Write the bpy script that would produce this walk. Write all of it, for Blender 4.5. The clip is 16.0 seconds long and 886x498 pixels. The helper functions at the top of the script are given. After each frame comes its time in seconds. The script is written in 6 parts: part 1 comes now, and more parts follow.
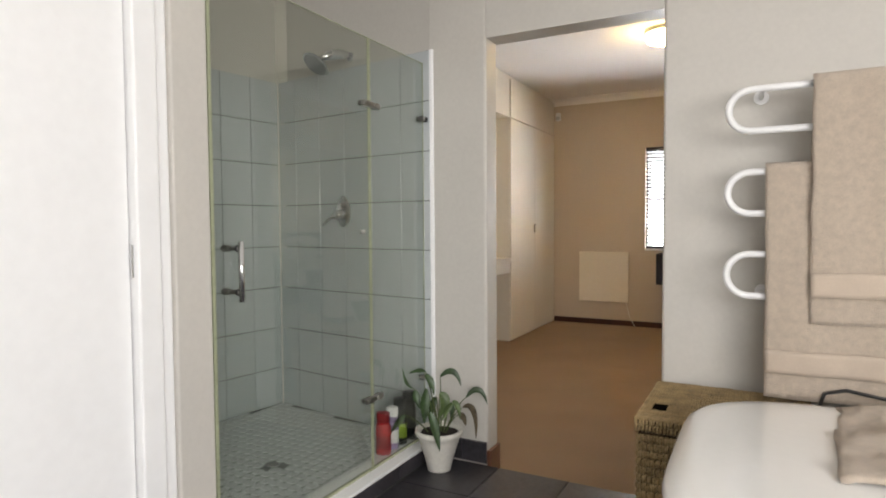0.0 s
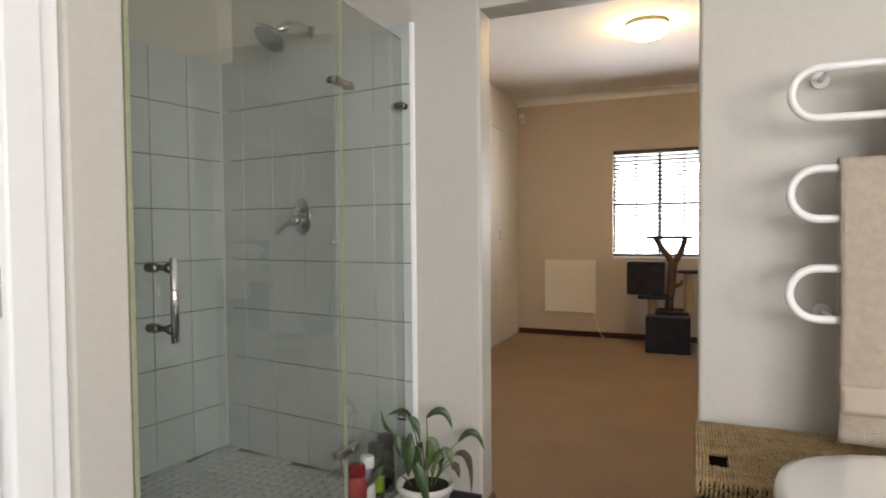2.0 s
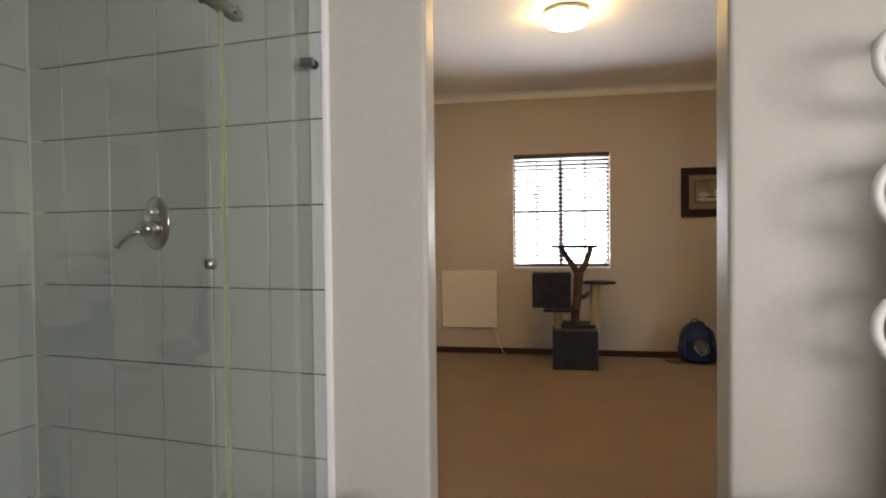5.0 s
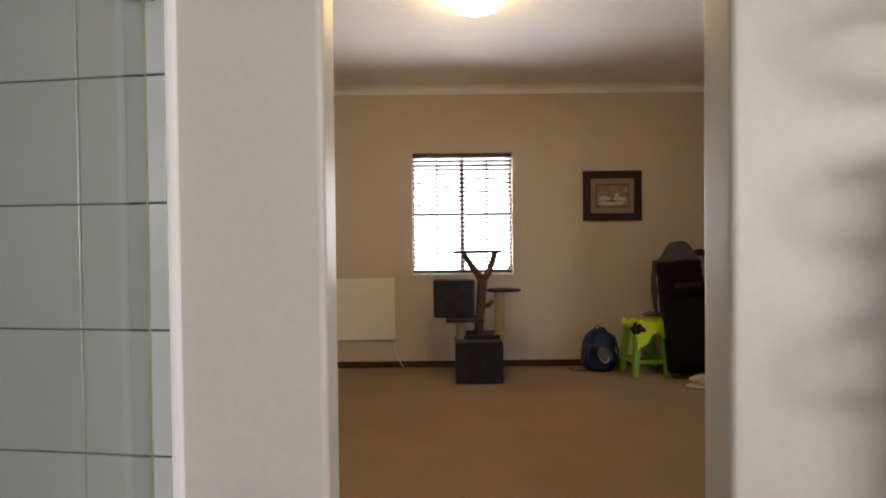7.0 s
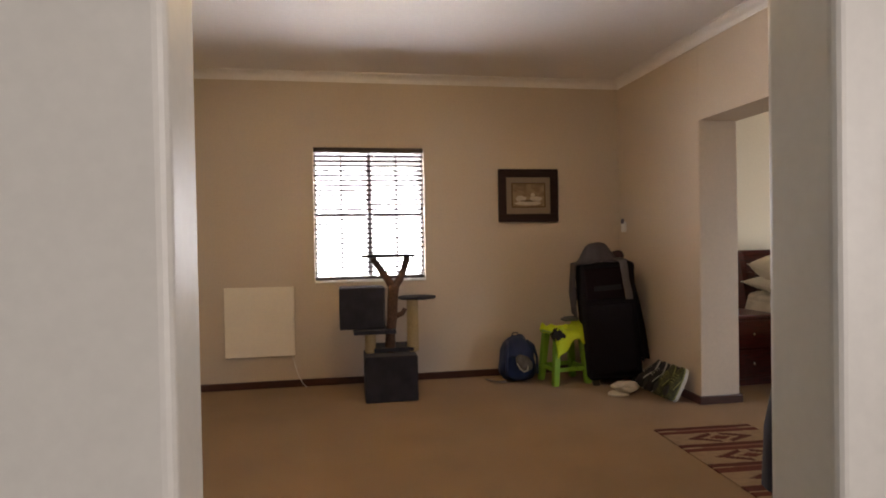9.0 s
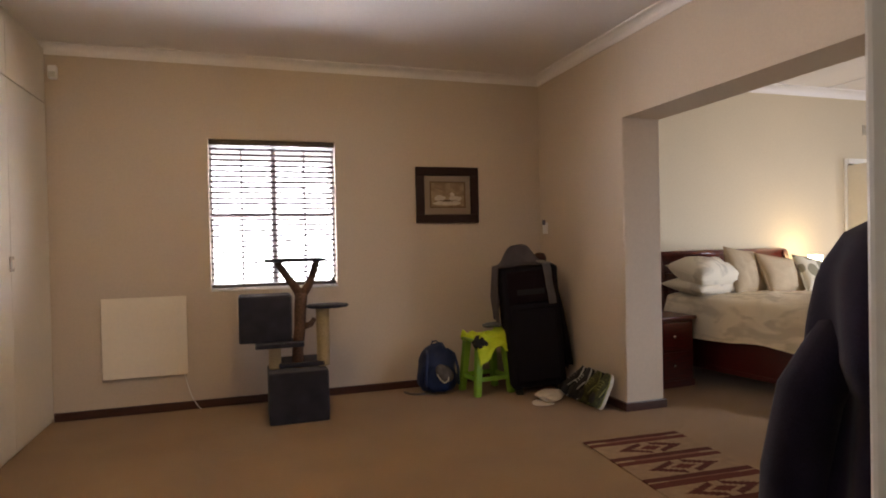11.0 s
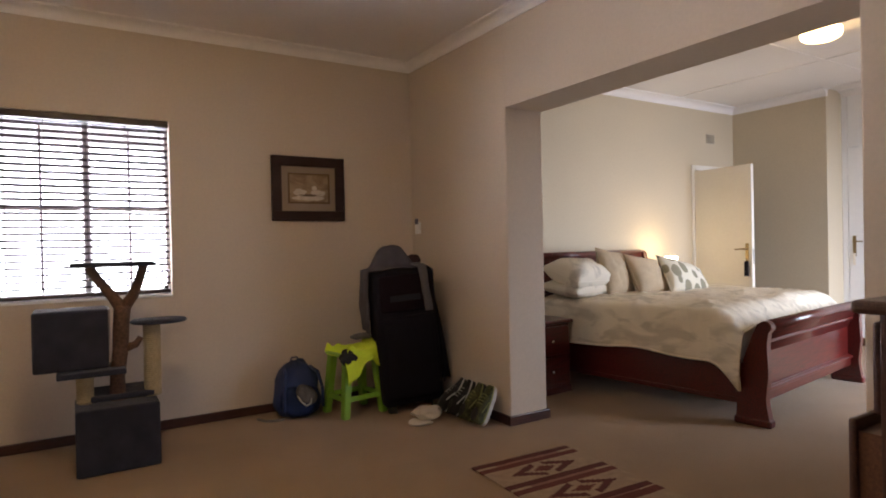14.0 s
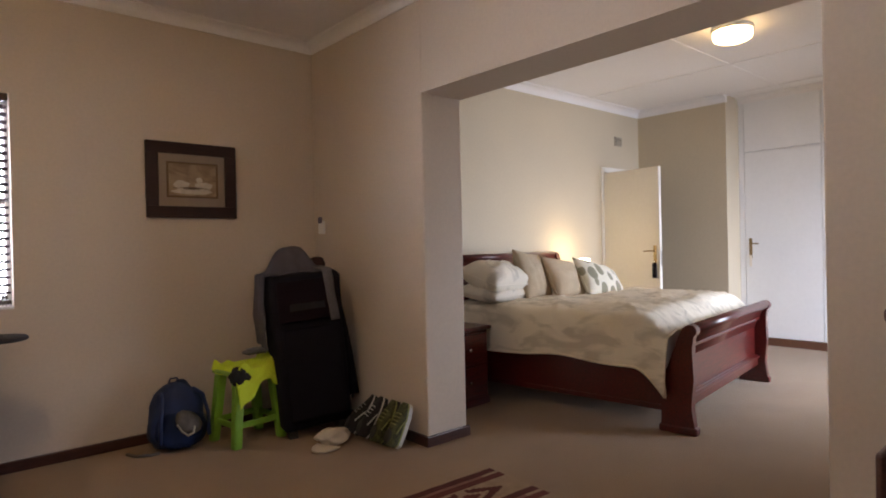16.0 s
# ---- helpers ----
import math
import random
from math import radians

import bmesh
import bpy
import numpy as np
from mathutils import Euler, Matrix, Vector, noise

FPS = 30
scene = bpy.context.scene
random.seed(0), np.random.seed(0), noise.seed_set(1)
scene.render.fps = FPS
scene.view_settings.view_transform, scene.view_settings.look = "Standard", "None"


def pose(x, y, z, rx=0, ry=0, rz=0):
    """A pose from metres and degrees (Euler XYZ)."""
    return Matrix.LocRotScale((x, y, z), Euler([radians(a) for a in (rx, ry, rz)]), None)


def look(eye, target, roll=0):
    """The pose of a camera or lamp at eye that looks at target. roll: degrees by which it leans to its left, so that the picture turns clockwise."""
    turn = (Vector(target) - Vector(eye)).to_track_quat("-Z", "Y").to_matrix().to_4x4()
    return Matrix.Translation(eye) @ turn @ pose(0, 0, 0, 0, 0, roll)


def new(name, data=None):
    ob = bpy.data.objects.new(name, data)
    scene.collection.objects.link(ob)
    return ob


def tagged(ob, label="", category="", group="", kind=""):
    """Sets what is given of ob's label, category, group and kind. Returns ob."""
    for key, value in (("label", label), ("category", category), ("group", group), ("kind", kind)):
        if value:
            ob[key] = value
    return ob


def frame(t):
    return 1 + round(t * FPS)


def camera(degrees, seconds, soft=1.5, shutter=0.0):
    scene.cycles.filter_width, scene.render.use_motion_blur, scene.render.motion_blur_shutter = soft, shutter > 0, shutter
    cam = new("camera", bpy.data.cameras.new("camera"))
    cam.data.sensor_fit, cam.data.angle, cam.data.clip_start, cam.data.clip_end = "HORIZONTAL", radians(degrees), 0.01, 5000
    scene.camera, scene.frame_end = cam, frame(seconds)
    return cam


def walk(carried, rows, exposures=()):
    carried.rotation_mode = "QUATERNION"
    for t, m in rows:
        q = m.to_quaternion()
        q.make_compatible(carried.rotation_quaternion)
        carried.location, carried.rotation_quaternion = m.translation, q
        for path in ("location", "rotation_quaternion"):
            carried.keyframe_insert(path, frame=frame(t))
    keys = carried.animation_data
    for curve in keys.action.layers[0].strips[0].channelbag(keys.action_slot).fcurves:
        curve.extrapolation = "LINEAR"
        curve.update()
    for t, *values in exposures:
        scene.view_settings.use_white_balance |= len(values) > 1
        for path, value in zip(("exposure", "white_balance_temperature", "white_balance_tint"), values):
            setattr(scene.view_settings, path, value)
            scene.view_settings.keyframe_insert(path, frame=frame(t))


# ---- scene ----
cam = camera(73.2, 16.0, 1.9)
PATH = [
    (0, (-0.011, 0.067, 1.244), (-0.948, 1.832, 1.16), -0.4),
    (0.5, (-0.091, 0.15, 1.244), (-0.992, 1.934, 1.162), -0.4),
    (1, (-0.187, 0.239, 1.245), (-1.049, 2.042, 1.172), -0.5),
    (1.5, (-0.28, 0.332, 1.247), (-1.1, 2.155, 1.175), -0.4),
    (2, (-0.384, 0.429, 1.251), (-1.153, 2.274, 1.187), -0.5),
    (2.5, (-0.461, 0.497, 1.248), (-1.172, 2.366, 1.187), -0.6),
    (3, (-0.524, 0.576, 1.238), (-1.171, 2.468, 1.181), -0.6),
    (5.5, (-0.853, 1.135, 1.266), (-1.121, 3.117, 1.227), -0.7),
    (6, (-0.886, 1.253, 1.266), (-1.052, 3.246, 1.228), -0.8),
    (6.5, (-0.912, 1.398, 1.279), (-0.986, 3.397, 1.241), -0.7),
    (7, (-0.921, 1.493, 1.286), (-0.917, 3.493, 1.249), -0.6),
    (7.5, (-0.945, 1.636, 1.293), (-0.866, 3.635, 1.258), -0.8),
    (8, (-0.952, 1.763, 1.3), (-0.798, 3.757, 1.267), -0.9),
    (8.5, (-0.979, 1.889, 1.29), (-0.731, 3.873, 1.261), -0.9),
    (9, (-0.972, 1.991, 1.274), (-0.637, 3.963, 1.246), -1.0),
    (11.5, (-0.895, 2.47, 1.264), (-0.2, 4.345, 1.241), -1.2),
    (12, (-0.909, 2.583, 1.257), (-0.121, 4.421, 1.234), -1.2),
    (12.5, (-0.903, 2.663, 1.242), (-0.036, 4.466, 1.225), -1.3),
    (13, (-0.887, 2.731, 1.251), (0.048, 4.498, 1.228), -1.2),
    (13.5, (-0.837, 2.818, 1.241), (0.154, 4.554, 1.221), -1.2),
    (14, (-0.797, 2.917, 1.236), (0.257, 4.616, 1.219), -1.2),
    (14.5, (-0.742, 2.999, 1.233), (0.374, 4.659, 1.218), -1.2),
    (15, (-0.687, 3.106, 1.232), (0.496, 4.719, 1.216), -1.2),
    (15.5, (-0.638, 3.227, 1.226), (0.614, 4.787, 1.213), -1.2),
    (16, (-0.602, 3.31, 1.217), (0.715, 4.815, 1.206), -1.2),
]
EXPOSURES = [(0, 0.30, 6700, 11), (3, 0.18, 6850, 12), (5.4, -0.04, 6900, 13), (6.5, 0.06, 6950, 14), (9, 0.04, 7000, 18), (12.5, 0.03, 6700, 21), (16, 0.0, 6250, 21)]
walk(cam, [(t, look(eye, target, roll)) for t, eye, target, roll in PATH], EXPOSURES)

# ---- world, sun and daylight ----
world = bpy.data.worlds.new("world")
scene.world = world
world.use_nodes = True
wn = world.node_tree.nodes
sky = wn.new("ShaderNodeTexSky")
sky.sky_type, sky.sun_disc = "NISHITA", False
sky.sun_elevation, sky.sun_rotation = radians(62), radians(250)
world.node_tree.links.new(sky.outputs["Color"], wn["Background"].inputs["Color"])
wn["Background"].inputs["Strength"].default_value = 0.1
sun = new("sun", bpy.data.lights.new("sun", "SUN"))
sun.data.energy, sun.data.angle, sun.data.color = 3.0, radians(0.5), (1.0, 0.96, 0.9)
sun.matrix_world = look((-6, -2, 14), (0, 0, 0))


def window_light(name, at, towards, width, height, watts, colour):
    lamp = new(name, bpy.data.lights.new(name, "AREA"))
    lamp.data.shape, lamp.data.size, lamp.data.size_y = "RECTANGLE", width, height
    lamp.data.energy, lamp.data.color = watts, colour
    lamp.matrix_world = look(at, towards)
    return lamp


DAY = (0.86, 0.93, 1.0)
window_light("daylight_bathroom_east_window", (2.27, -0.75, 1.62), (-1.4, 1.3, 0.8), 1.6, 1.25, 68, (0.985, 0.985, 0.985))
window_light("daylight_bathroom_south_window", (1.25, -1.78, 1.62), (-0.4, 2.6, 1.2), 1.5, 1.25, 46, (0.985, 0.985, 0.985))
window_light("daylight_study_window", (-0.71, 7.74, 1.46), (-0.71, 0, 4.5), 1.0, 1.2, 95, DAY)
window_light("daylight_bedroom_window", (5.35, 2.60, 1.10), (5.10, 5.2, 0.0), 1.6, 1.9, 108, (0.76, 0.88, 1.0)).data.spread = radians(110)

# ---- materials ----
def material(name, colour, rough=0.6, var=0.1, big=3.0, fine=90.0, bump=0.15, metal=0.0, coat=0.0, depth=0.002, tint=None, spec=0.5, sheen=0.0, piece=0.0):
    """A surface whose colour drifts at two scales, with fine relief; piece: how far alike pieces differ."""
    m = bpy.data.materials.new(name)
    m.use_nodes = True
    t, n = m.node_tree, m.node_tree.nodes
    p = n["Principled BSDF"]
    co = n.new("ShaderNodeTexCoord")
    big_noise, fine_noise = n.new("ShaderNodeTexNoise"), n.new("ShaderNodeTexNoise")
    big_noise.inputs["Scale"].default_value, fine_noise.inputs["Scale"].default_value = big, fine
    big_noise.inputs["Detail"].default_value, fine_noise.inputs["Detail"].default_value = 4, 5
    for q in (big_noise, fine_noise):
        t.links.new(co.outputs["Object"], q.inputs["Vector"])
    add = n.new("ShaderNodeMath")
    add.operation = "ADD"
    t.links.new(big_noise.outputs["Fac"], add.inputs[0])
    t.links.new(fine_noise.outputs["Fac"], add.inputs[1])
    half = n.new("ShaderNodeMath")
    half.operation = "MULTIPLY_ADD"
    half.inputs[1].default_value, half.inputs[2].default_value = 1.6, -1.1
    half.use_clamp = True
    t.links.new(add.outputs[0], half.inputs[0])
    mix = n.new("ShaderNodeMixRGB")
    dark = tint or tuple(c * (1 - 2 * var) for c in colour)
    mix.inputs["Color1"].default_value = (*dark, 1)
    mix.inputs["Color2"].default_value = (*(min(1, c * (1 + var)) for c in colour), 1)
    t.links.new(half.outputs[0], mix.inputs["Fac"])
    out = mix.outputs["Color"]
    if piece:
        info, hsv, ramp = n.new("ShaderNodeObjectInfo"), n.new("ShaderNodeHueSaturation"), n.new("ShaderNodeMapRange")
        ramp.inputs["To Min"].default_value, ramp.inputs["To Max"].default_value = 1 - piece, 1 + piece
        t.links.new(info.outputs["Random"], ramp.inputs["Value"])
        t.links.new(ramp.outputs["Result"], hsv.inputs["Value"])
        t.links.new(out, hsv.inputs["Color"])
        out = hsv.outputs["Color"]
    t.links.new(out, p.inputs["Base Color"])
    r = n.new("ShaderNodeMapRange")
    r.inputs["To Min"].default_value, r.inputs["To Max"].default_value = max(0.02, rough * 0.85), min(1, rough * 1.12)
    t.links.new(big_noise.outputs["Fac"], r.inputs["Value"])
    t.links.new(r.outputs["Result"], p.inputs["Roughness"])
    p.inputs["Metallic"].default_value, p.inputs["Coat Weight"].default_value = metal, coat
    p.inputs["Specular IOR Level"].default_value = spec
    if sheen:
        p.inputs["Sheen Weight"].default_value = sheen
    if bump:
        b = n.new("ShaderNodeBump")
        b.inputs["Strength"].default_value, b.inputs["Distance"].default_value = bump, depth
        t.links.new(fine_noise.outputs["Fac"], b.inputs["Height"])
        t.links.new(b.outputs["Normal"], p.inputs["Normal"])
    return m


def glowing(name, colour, strength):
    m = bpy.data.materials.new(name)
    m.use_nodes = True
    p = m.node_tree.nodes["Principled BSDF"]
    p.inputs["Base Color"].default_value = (0.9, 0.88, 0.84, 1)
    p.inputs["Roughness"].default_value = 0.3
    p.inputs["Emission Color"].default_value = (*colour, 1)
    p.inputs["Emission Strength"].default_value = strength
    return m


def clear_glass(name, colour, ior=1.45):
    m = bpy.data.materials.new(name)
    m.use_nodes = True
    p = m.node_tree.nodes["Principled BSDF"]
    p.inputs["Base Color"].default_value = (*colour, 1)
    p.inputs["Roughness"].default_value = 0.0
    p.inputs["Transmission Weight"].default_value = 1.0
    p.inputs["IOR"].default_value = ior
    return m


def wood(name, colour, dark, scale=9.0, stretch=(1, 14, 14), rough=0.35, coat=0.3, bump=0.05):
    """Stained wood with a long grain along the first axis of stretch that is smallest."""
    m = bpy.data.materials.new(name)
    m.use_nodes = True
    t, n = m.node_tree, m.node_tree.nodes
    p = n["Principled BSDF"]
    co, mp, ns, ramp, b = (n.new(k) for k in ("ShaderNodeTexCoord", "ShaderNodeMapping", "ShaderNodeTexNoise", "ShaderNodeValToRGB", "ShaderNodeBump"))
    mp.inputs["Scale"].default_value = stretch
    ns.inputs["Scale"].default_value, ns.inputs["Detail"].default_value, ns.inputs["Distortion"].default_value = scale, 6, 0.6
    t.links.new(co.outputs["Object"], mp.inputs["Vector"])
    t.links.new(mp.outputs["Vector"], ns.inputs["Vector"])
    t.links.new(ns.outputs["Fac"], ramp.inputs["Fac"])
    ramp.color_ramp.elements[0].position, ramp.color_ramp.elements[1].position = 0.32, 0.7
    ramp.color_ramp.elements[0].color, ramp.color_ramp.elements[1].color = (*dark, 1), (*colour, 1)
    t.links.new(ramp.outputs["Color"], p.inputs["Base Color"])
    b.inputs["Strength"].default_value, b.inputs["Distance"].default_value = bump, 0.002
    t.links.new(ns.outputs["Fac"], b.inputs["Height"])
    t.links.new(b.outputs["Normal"], p.inputs["Normal"])
    p.inputs["Roughness"].default_value, p.inputs["Coat Weight"].default_value, p.inputs["Coat Roughness"].default_value = rough, coat, 0.2
    return m


def patterned(name, base, motif, scale, cut, rough=0.9, bump=0.3, stretch=(1, 1, 1), kind="noise", weave=700.0):
    """Cloth with a printed motif of one colour over another, and a fine weave."""
    m = bpy.data.materials.new(name)
    m.use_nodes = True
    t, n = m.node_tree, m.node_tree.nodes
    p = n["Principled BSDF"]
    co, mp, ramp, mix, fine, b = (n.new(k) for k in ("ShaderNodeTexCoord", "ShaderNodeMapping", "ShaderNodeValToRGB", "ShaderNodeMixRGB", "ShaderNodeTexNoise", "ShaderNodeBump"))
    mp.inputs["Scale"].default_value = stretch
    t.links.new(co.outputs["Object"], mp.inputs["Vector"])
    if kind == "noise":
        src = n.new("ShaderNodeTexNoise")
        src.inputs["Detail"].default_value, src.inputs["Distortion"].default_value = 3, 1.2
        value = src.outputs["Fac"]
    else:
        src = n.new("ShaderNodeTexVoronoi")
        src.inputs["Randomness"].default_value = 0.55
        value = src.outputs["Distance"]
    src.inputs["Scale"].default_value = scale
    t.links.new(mp.outputs["Vector"], src.inputs["Vector"])
    ramp.color_ramp.elements[0].position, ramp.color_ramp.elements[1].position = cut
    t.links.new(value, ramp.inputs["Fac"])
    t.links.new(ramp.outputs["Color"], mix.inputs["Fac"])
    mix.inputs["Color1"].default_value, mix.inputs["Color2"].default_value = (*motif, 1), (*base, 1)
    t.links.new(mix.outputs["Color"], p.inputs["Base Color"])
    fine.inputs["Scale"].default_value = weave
    t.links.new(co.outputs["Object"], fine.inputs["Vector"])
    b.inputs["Strength"].default_value, b.inputs["Distance"].default_value = bump, 0.001
    t.links.new(fine.outputs["Fac"], b.inputs["Height"])
    t.links.new(b.outputs["Normal"], p.inputs["Normal"])
    p.inputs["Roughness"].default_value = rough
    p.inputs["Specular IOR Level"].default_value = 0.2
    return m


BATH_WALL = material("bathroom_plaster", (0.575, 0.55, 0.505), 0.45, 0.025, 1.3, 60, 0.05)
ROOM_WALL = material("cream_plaster", (0.61, 0.515, 0.42), 0.75, 0.03, 1.1, 55, 0.2)
BED_WALL = material("bedroom_plaster", (0.59, 0.50, 0.36), 0.75, 0.03, 1.1, 55, 0.2)
CEILING = material("ceiling_paint", (0.87, 0.845, 0.83), 0.8, 0.02, 1.0, 40, 0.08)
WHITE = material("white_gloss_paint", (0.86, 0.86, 0.86), 0.35, 0.015, 2, 30, 0.03)
CUPBOARD = material("cupboard_paint", (0.78, 0.74, 0.67), 0.45, 0.02, 2, 30, 0.04)
CARPET = material("carpet_pile", (0.305, 0.194, 0.104), 0.95, 0.10, 2.2, 420, 0.9, depth=0.006, spec=0.1, sheen=0.2)
GROUT = material("grout", (0.085, 0.09, 0.085), 0.9, 0.1, 6, 200, 0.2)
TILE = material("white_glazed_tile", (0.52, 0.555, 0.565), 0.12, 0.015, 5, 20, 0.02, piece=0.03)
MOSAIC = material("white_mosaic", (0.62, 0.65, 0.64), 0.3, 0.03, 5, 40, 0.04, piece=0.05)
SLATE = material("dark_floor_tile", (0.045, 0.042, 0.048), 0.38, 0.25, 4, 50, 0.12, piece=0.15)
FLOOR_GROUT = material("floor_grout", (0.16, 0.15, 0.15), 0.9, 0.1, 6, 200, 0.2)
DARK_WOOD = wood("dark_skirting_wood", (0.075, 0.026, 0.018), (0.035, 0.012, 0.010))
BROWN_WOOD = wood("brown_skirting_wood", (0.17, 0.075, 0.04), (0.09, 0.035, 0.02))
MAHOGANY = wood("mahogany", (0.125, 0.008, 0.006), (0.030, 0.0035, 0.003), rough=0.28, coat=0.55)
CHEST_WOOD = wood("dark_chest_wood", (0.085, 0.032, 0.020), (0.045, 0.016, 0.012), rough=0.35, coat=0.4)
STEEL = material("brushed_steel", (0.34, 0.33, 0.31), 0.3, 0.1, 9, 90, 0.02, metal=1.0)
MOSAIC_GROUT = material("mosaic_grout", (0.21, 0.22, 0.21), 0.9, 0.1, 9, 200, 0.2)
CHROME = material("chrome", (0.72, 0.73, 0.74), 0.12, 0.02, 5, 50, 0.0, metal=1.0)
BRASS = material("worn_brass", (0.30, 0.22, 0.11), 0.45, 0.1, 9, 60, 0.05, metal=1.0)
BLACK_RUBBER = material("black_rubber", (0.02, 0.02, 0.02), 0.6, 0.1, 9, 60, 0.1)
GLASS = clear_glass("shower_glass", (0.61, 0.63, 0.585))
PANE = clear_glass("window_glass", (0.98, 0.99, 0.99))
GLASS_EDGE = material("glass_edge", (0.34, 0.36, 0.24), 0.25, 0.1, 8, 60, 0.0)
ENAMEL = material("white_enamel", (0.90, 0.90, 0.88), 0.12, 0.01, 3, 30, 0.0, coat=0.5)
TOWEL = material("beige_terry_towel", (0.64, 0.535, 0.43), 0.98, 0.08, 48, 330, 1.0, depth=0.008, spec=0.1, sheen=0.3)
TOWEL_BAND = material("towel_border", (0.54, 0.45, 0.365), 0.9, 0.06, 14, 500, 0.5, depth=0.002, spec=0.1)
WICKER = material("wicker", (0.38, 0.27, 0.13), 0.6, 0.25, 20, 160, 0.3, piece=0.1)
# near-black brown that paints the shade between the basket's strands
WICKER_GAP_SHADE = material("wicker_gap_shade", (0.07, 0.045, 0.02), 0.9, 0.2, 20, 160, 0.3)
POT = material("white_glazed_pot", (0.68, 0.66, 0.60), 0.3, 0.05, 8, 60, 0.08)
SOIL = material("potting_soil", (0.03, 0.02, 0.014), 1, 0.3, 40, 200, 1, depth=0.01)
LEAF = material("leaf", (0.045, 0.085, 0.03), 0.4, 0.3, 12, 80, 0.2)
LEAF_BROWN = material("withered_leaf", (0.10, 0.075, 0.035), 0.7, 0.3, 12, 80, 0.3)
STEM = material("leaf_stem", (0.09, 0.12, 0.04), 0.5, 0.2, 12, 80, 0.1)
BLIND = material("dark_wooden_slat", (0.045, 0.025, 0.018), 0.5, 0.2, 6, 90, 0.1)
HEATER = material("heater_panel_paint", (0.88, 0.81, 0.70), 0.6, 0.02, 2, 50, 0.08)

# ---- building helpers ----
def mesh_object(name, bm, mat, smooth=False):
    bmesh.ops.recalc_face_normals(bm, faces=bm.faces)
    me = bpy.data.meshes.new(name)
    bm.to_mesh(me)
    bm.free()
    if smooth:
        me.polygons.foreach_set("use_smooth", [True] * len(me.polygons))
    me.materials.append(mat)
    return new(name, me)


def part(name, bm, mat, parent, label="", smooth=False):
    ob = mesh_object(name, bm, mat, smooth)
    ob.parent = parent
    return tagged(ob, label)


def thing(name, x, y, z, label, category, group="", turn=0.0):
    ob = new(name)
    ob.empty_display_size = 0.05
    ob.matrix_world = pose(x, y, z, 0, 0, turn)
    return tagged(ob, label, category, group)


def setting(name, bm, mat, label, category, smooth=False):
    return tagged(mesh_object(name, bm, mat, smooth), label, category, kind="structure")


def box(bm, x0, x1, y0, y1, z0, z1, bevel=0.0, segments=2, edges=None):
    """A box between the bounds, its edges (all, or those that edges() picks) rounded."""
    vs = [bm.verts.new((x, y, z)) for x in (x0, x1) for y in (y0, y1) for z in (z0, z1)]
    fs = [bm.faces.new([vs[i] for i in q]) for q in ((0, 1, 3, 2), (4, 6, 7, 5), (0, 4, 5, 1), (2, 3, 7, 6), (0, 2, 6, 4), (1, 5, 7, 3))]
    if bevel:
        es = list({e for f in fs for e in f.edges})
        if edges:
            es = [e for e in es if edges(*(v.co for v in e.verts))]
        bmesh.ops.bevel(bm, geom=es, offset=bevel, segments=segments, profile=0.5, affect="EDGES")
    return bm


def boxed(*a, **k):
    return box(bmesh.new(), *a, **k)


def tube(bm, points, radius, sides=10, caps=True, radii=None):
    """A round tube along points."""
    pts = [Vector(p) for p in points]
    rings, up = [], Vector((0, 0, 1))
    for i, p in enumerate(pts):
        d = (pts[min(i + 1, len(pts) - 1)] - pts[max(i - 1, 0)]).normalized()
        if i == 0:
            side = d.cross(up) if abs(d.dot(up)) < 0.95 else d.cross(Vector((1, 0, 0)))
        else:
            side = side - d * side.dot(d)
        side.normalize()
        other = d.cross(side)
        r = radii[i] if radii else radius
        rings.append([bm.verts.new(p + (side * math.cos(a) + other * math.sin(a)) * r) for a in (2 * math.pi * k / sides for k in range(sides))])
    for a, b in zip(rings, rings[1:]):
        for k in range(sides):
            bm.faces.new((a[k], a[(k + 1) % sides], b[(k + 1) % sides], b[k]))
    if caps:
        bm.faces.new(rings[0][::-1])
        bm.faces.new(rings[-1])
    return bm


def tubed(*a, **k):
    return tube(bmesh.new(), *a, **k)


def lathe(profile, sides=28, at=(0, 0, 0), wobble=0.0, squash=1.0):
    """A body of revolution about z from (radius, height) pairs; its ends are closed."""
    bm = bmesh.new()
    rings = []
    for r, z in profile:
        ring = []
        for k in range(sides):
            a = 2 * math.pi * k / sides
            q = r * (1 + wobble * noise.noise((math.cos(a) * 2, math.sin(a) * 2, z * 6)))
            ring.append(bm.verts.new((at[0] + q * math.cos(a), at[1] + squash * q * math.sin(a), at[2] + z)))
        rings.append(ring)
    for a, b in zip(rings, rings[1:]):
        for k in range(sides):
            bm.faces.new((a[k], a[(k + 1) % sides], b[(k + 1) % sides], b[k]))
    bm.faces.new(rings[0][::-1])
    bm.faces.new(rings[-1])
    return bm


def sheet(shape, nu, nv, thick=0.0):
    """A cloth from shape(u, v), u and v from 0 to 1, given thickness."""
    bm = bmesh.new()
    grid = [[bm.verts.new(shape(i / nu, j / nv)) for j in range(nv + 1)] for i in range(nu + 1)]
    for i in range(nu):
        for j in range(nv):
            bm.faces.new((grid[i][j], grid[i + 1][j], grid[i + 1][j + 1], grid[i][j + 1]))
    if thick:
        bmesh.ops.recalc_face_normals(bm, faces=bm.faces)
        bmesh.ops.solidify(bm, geom=bm.faces[:], thickness=thick)
    return bm


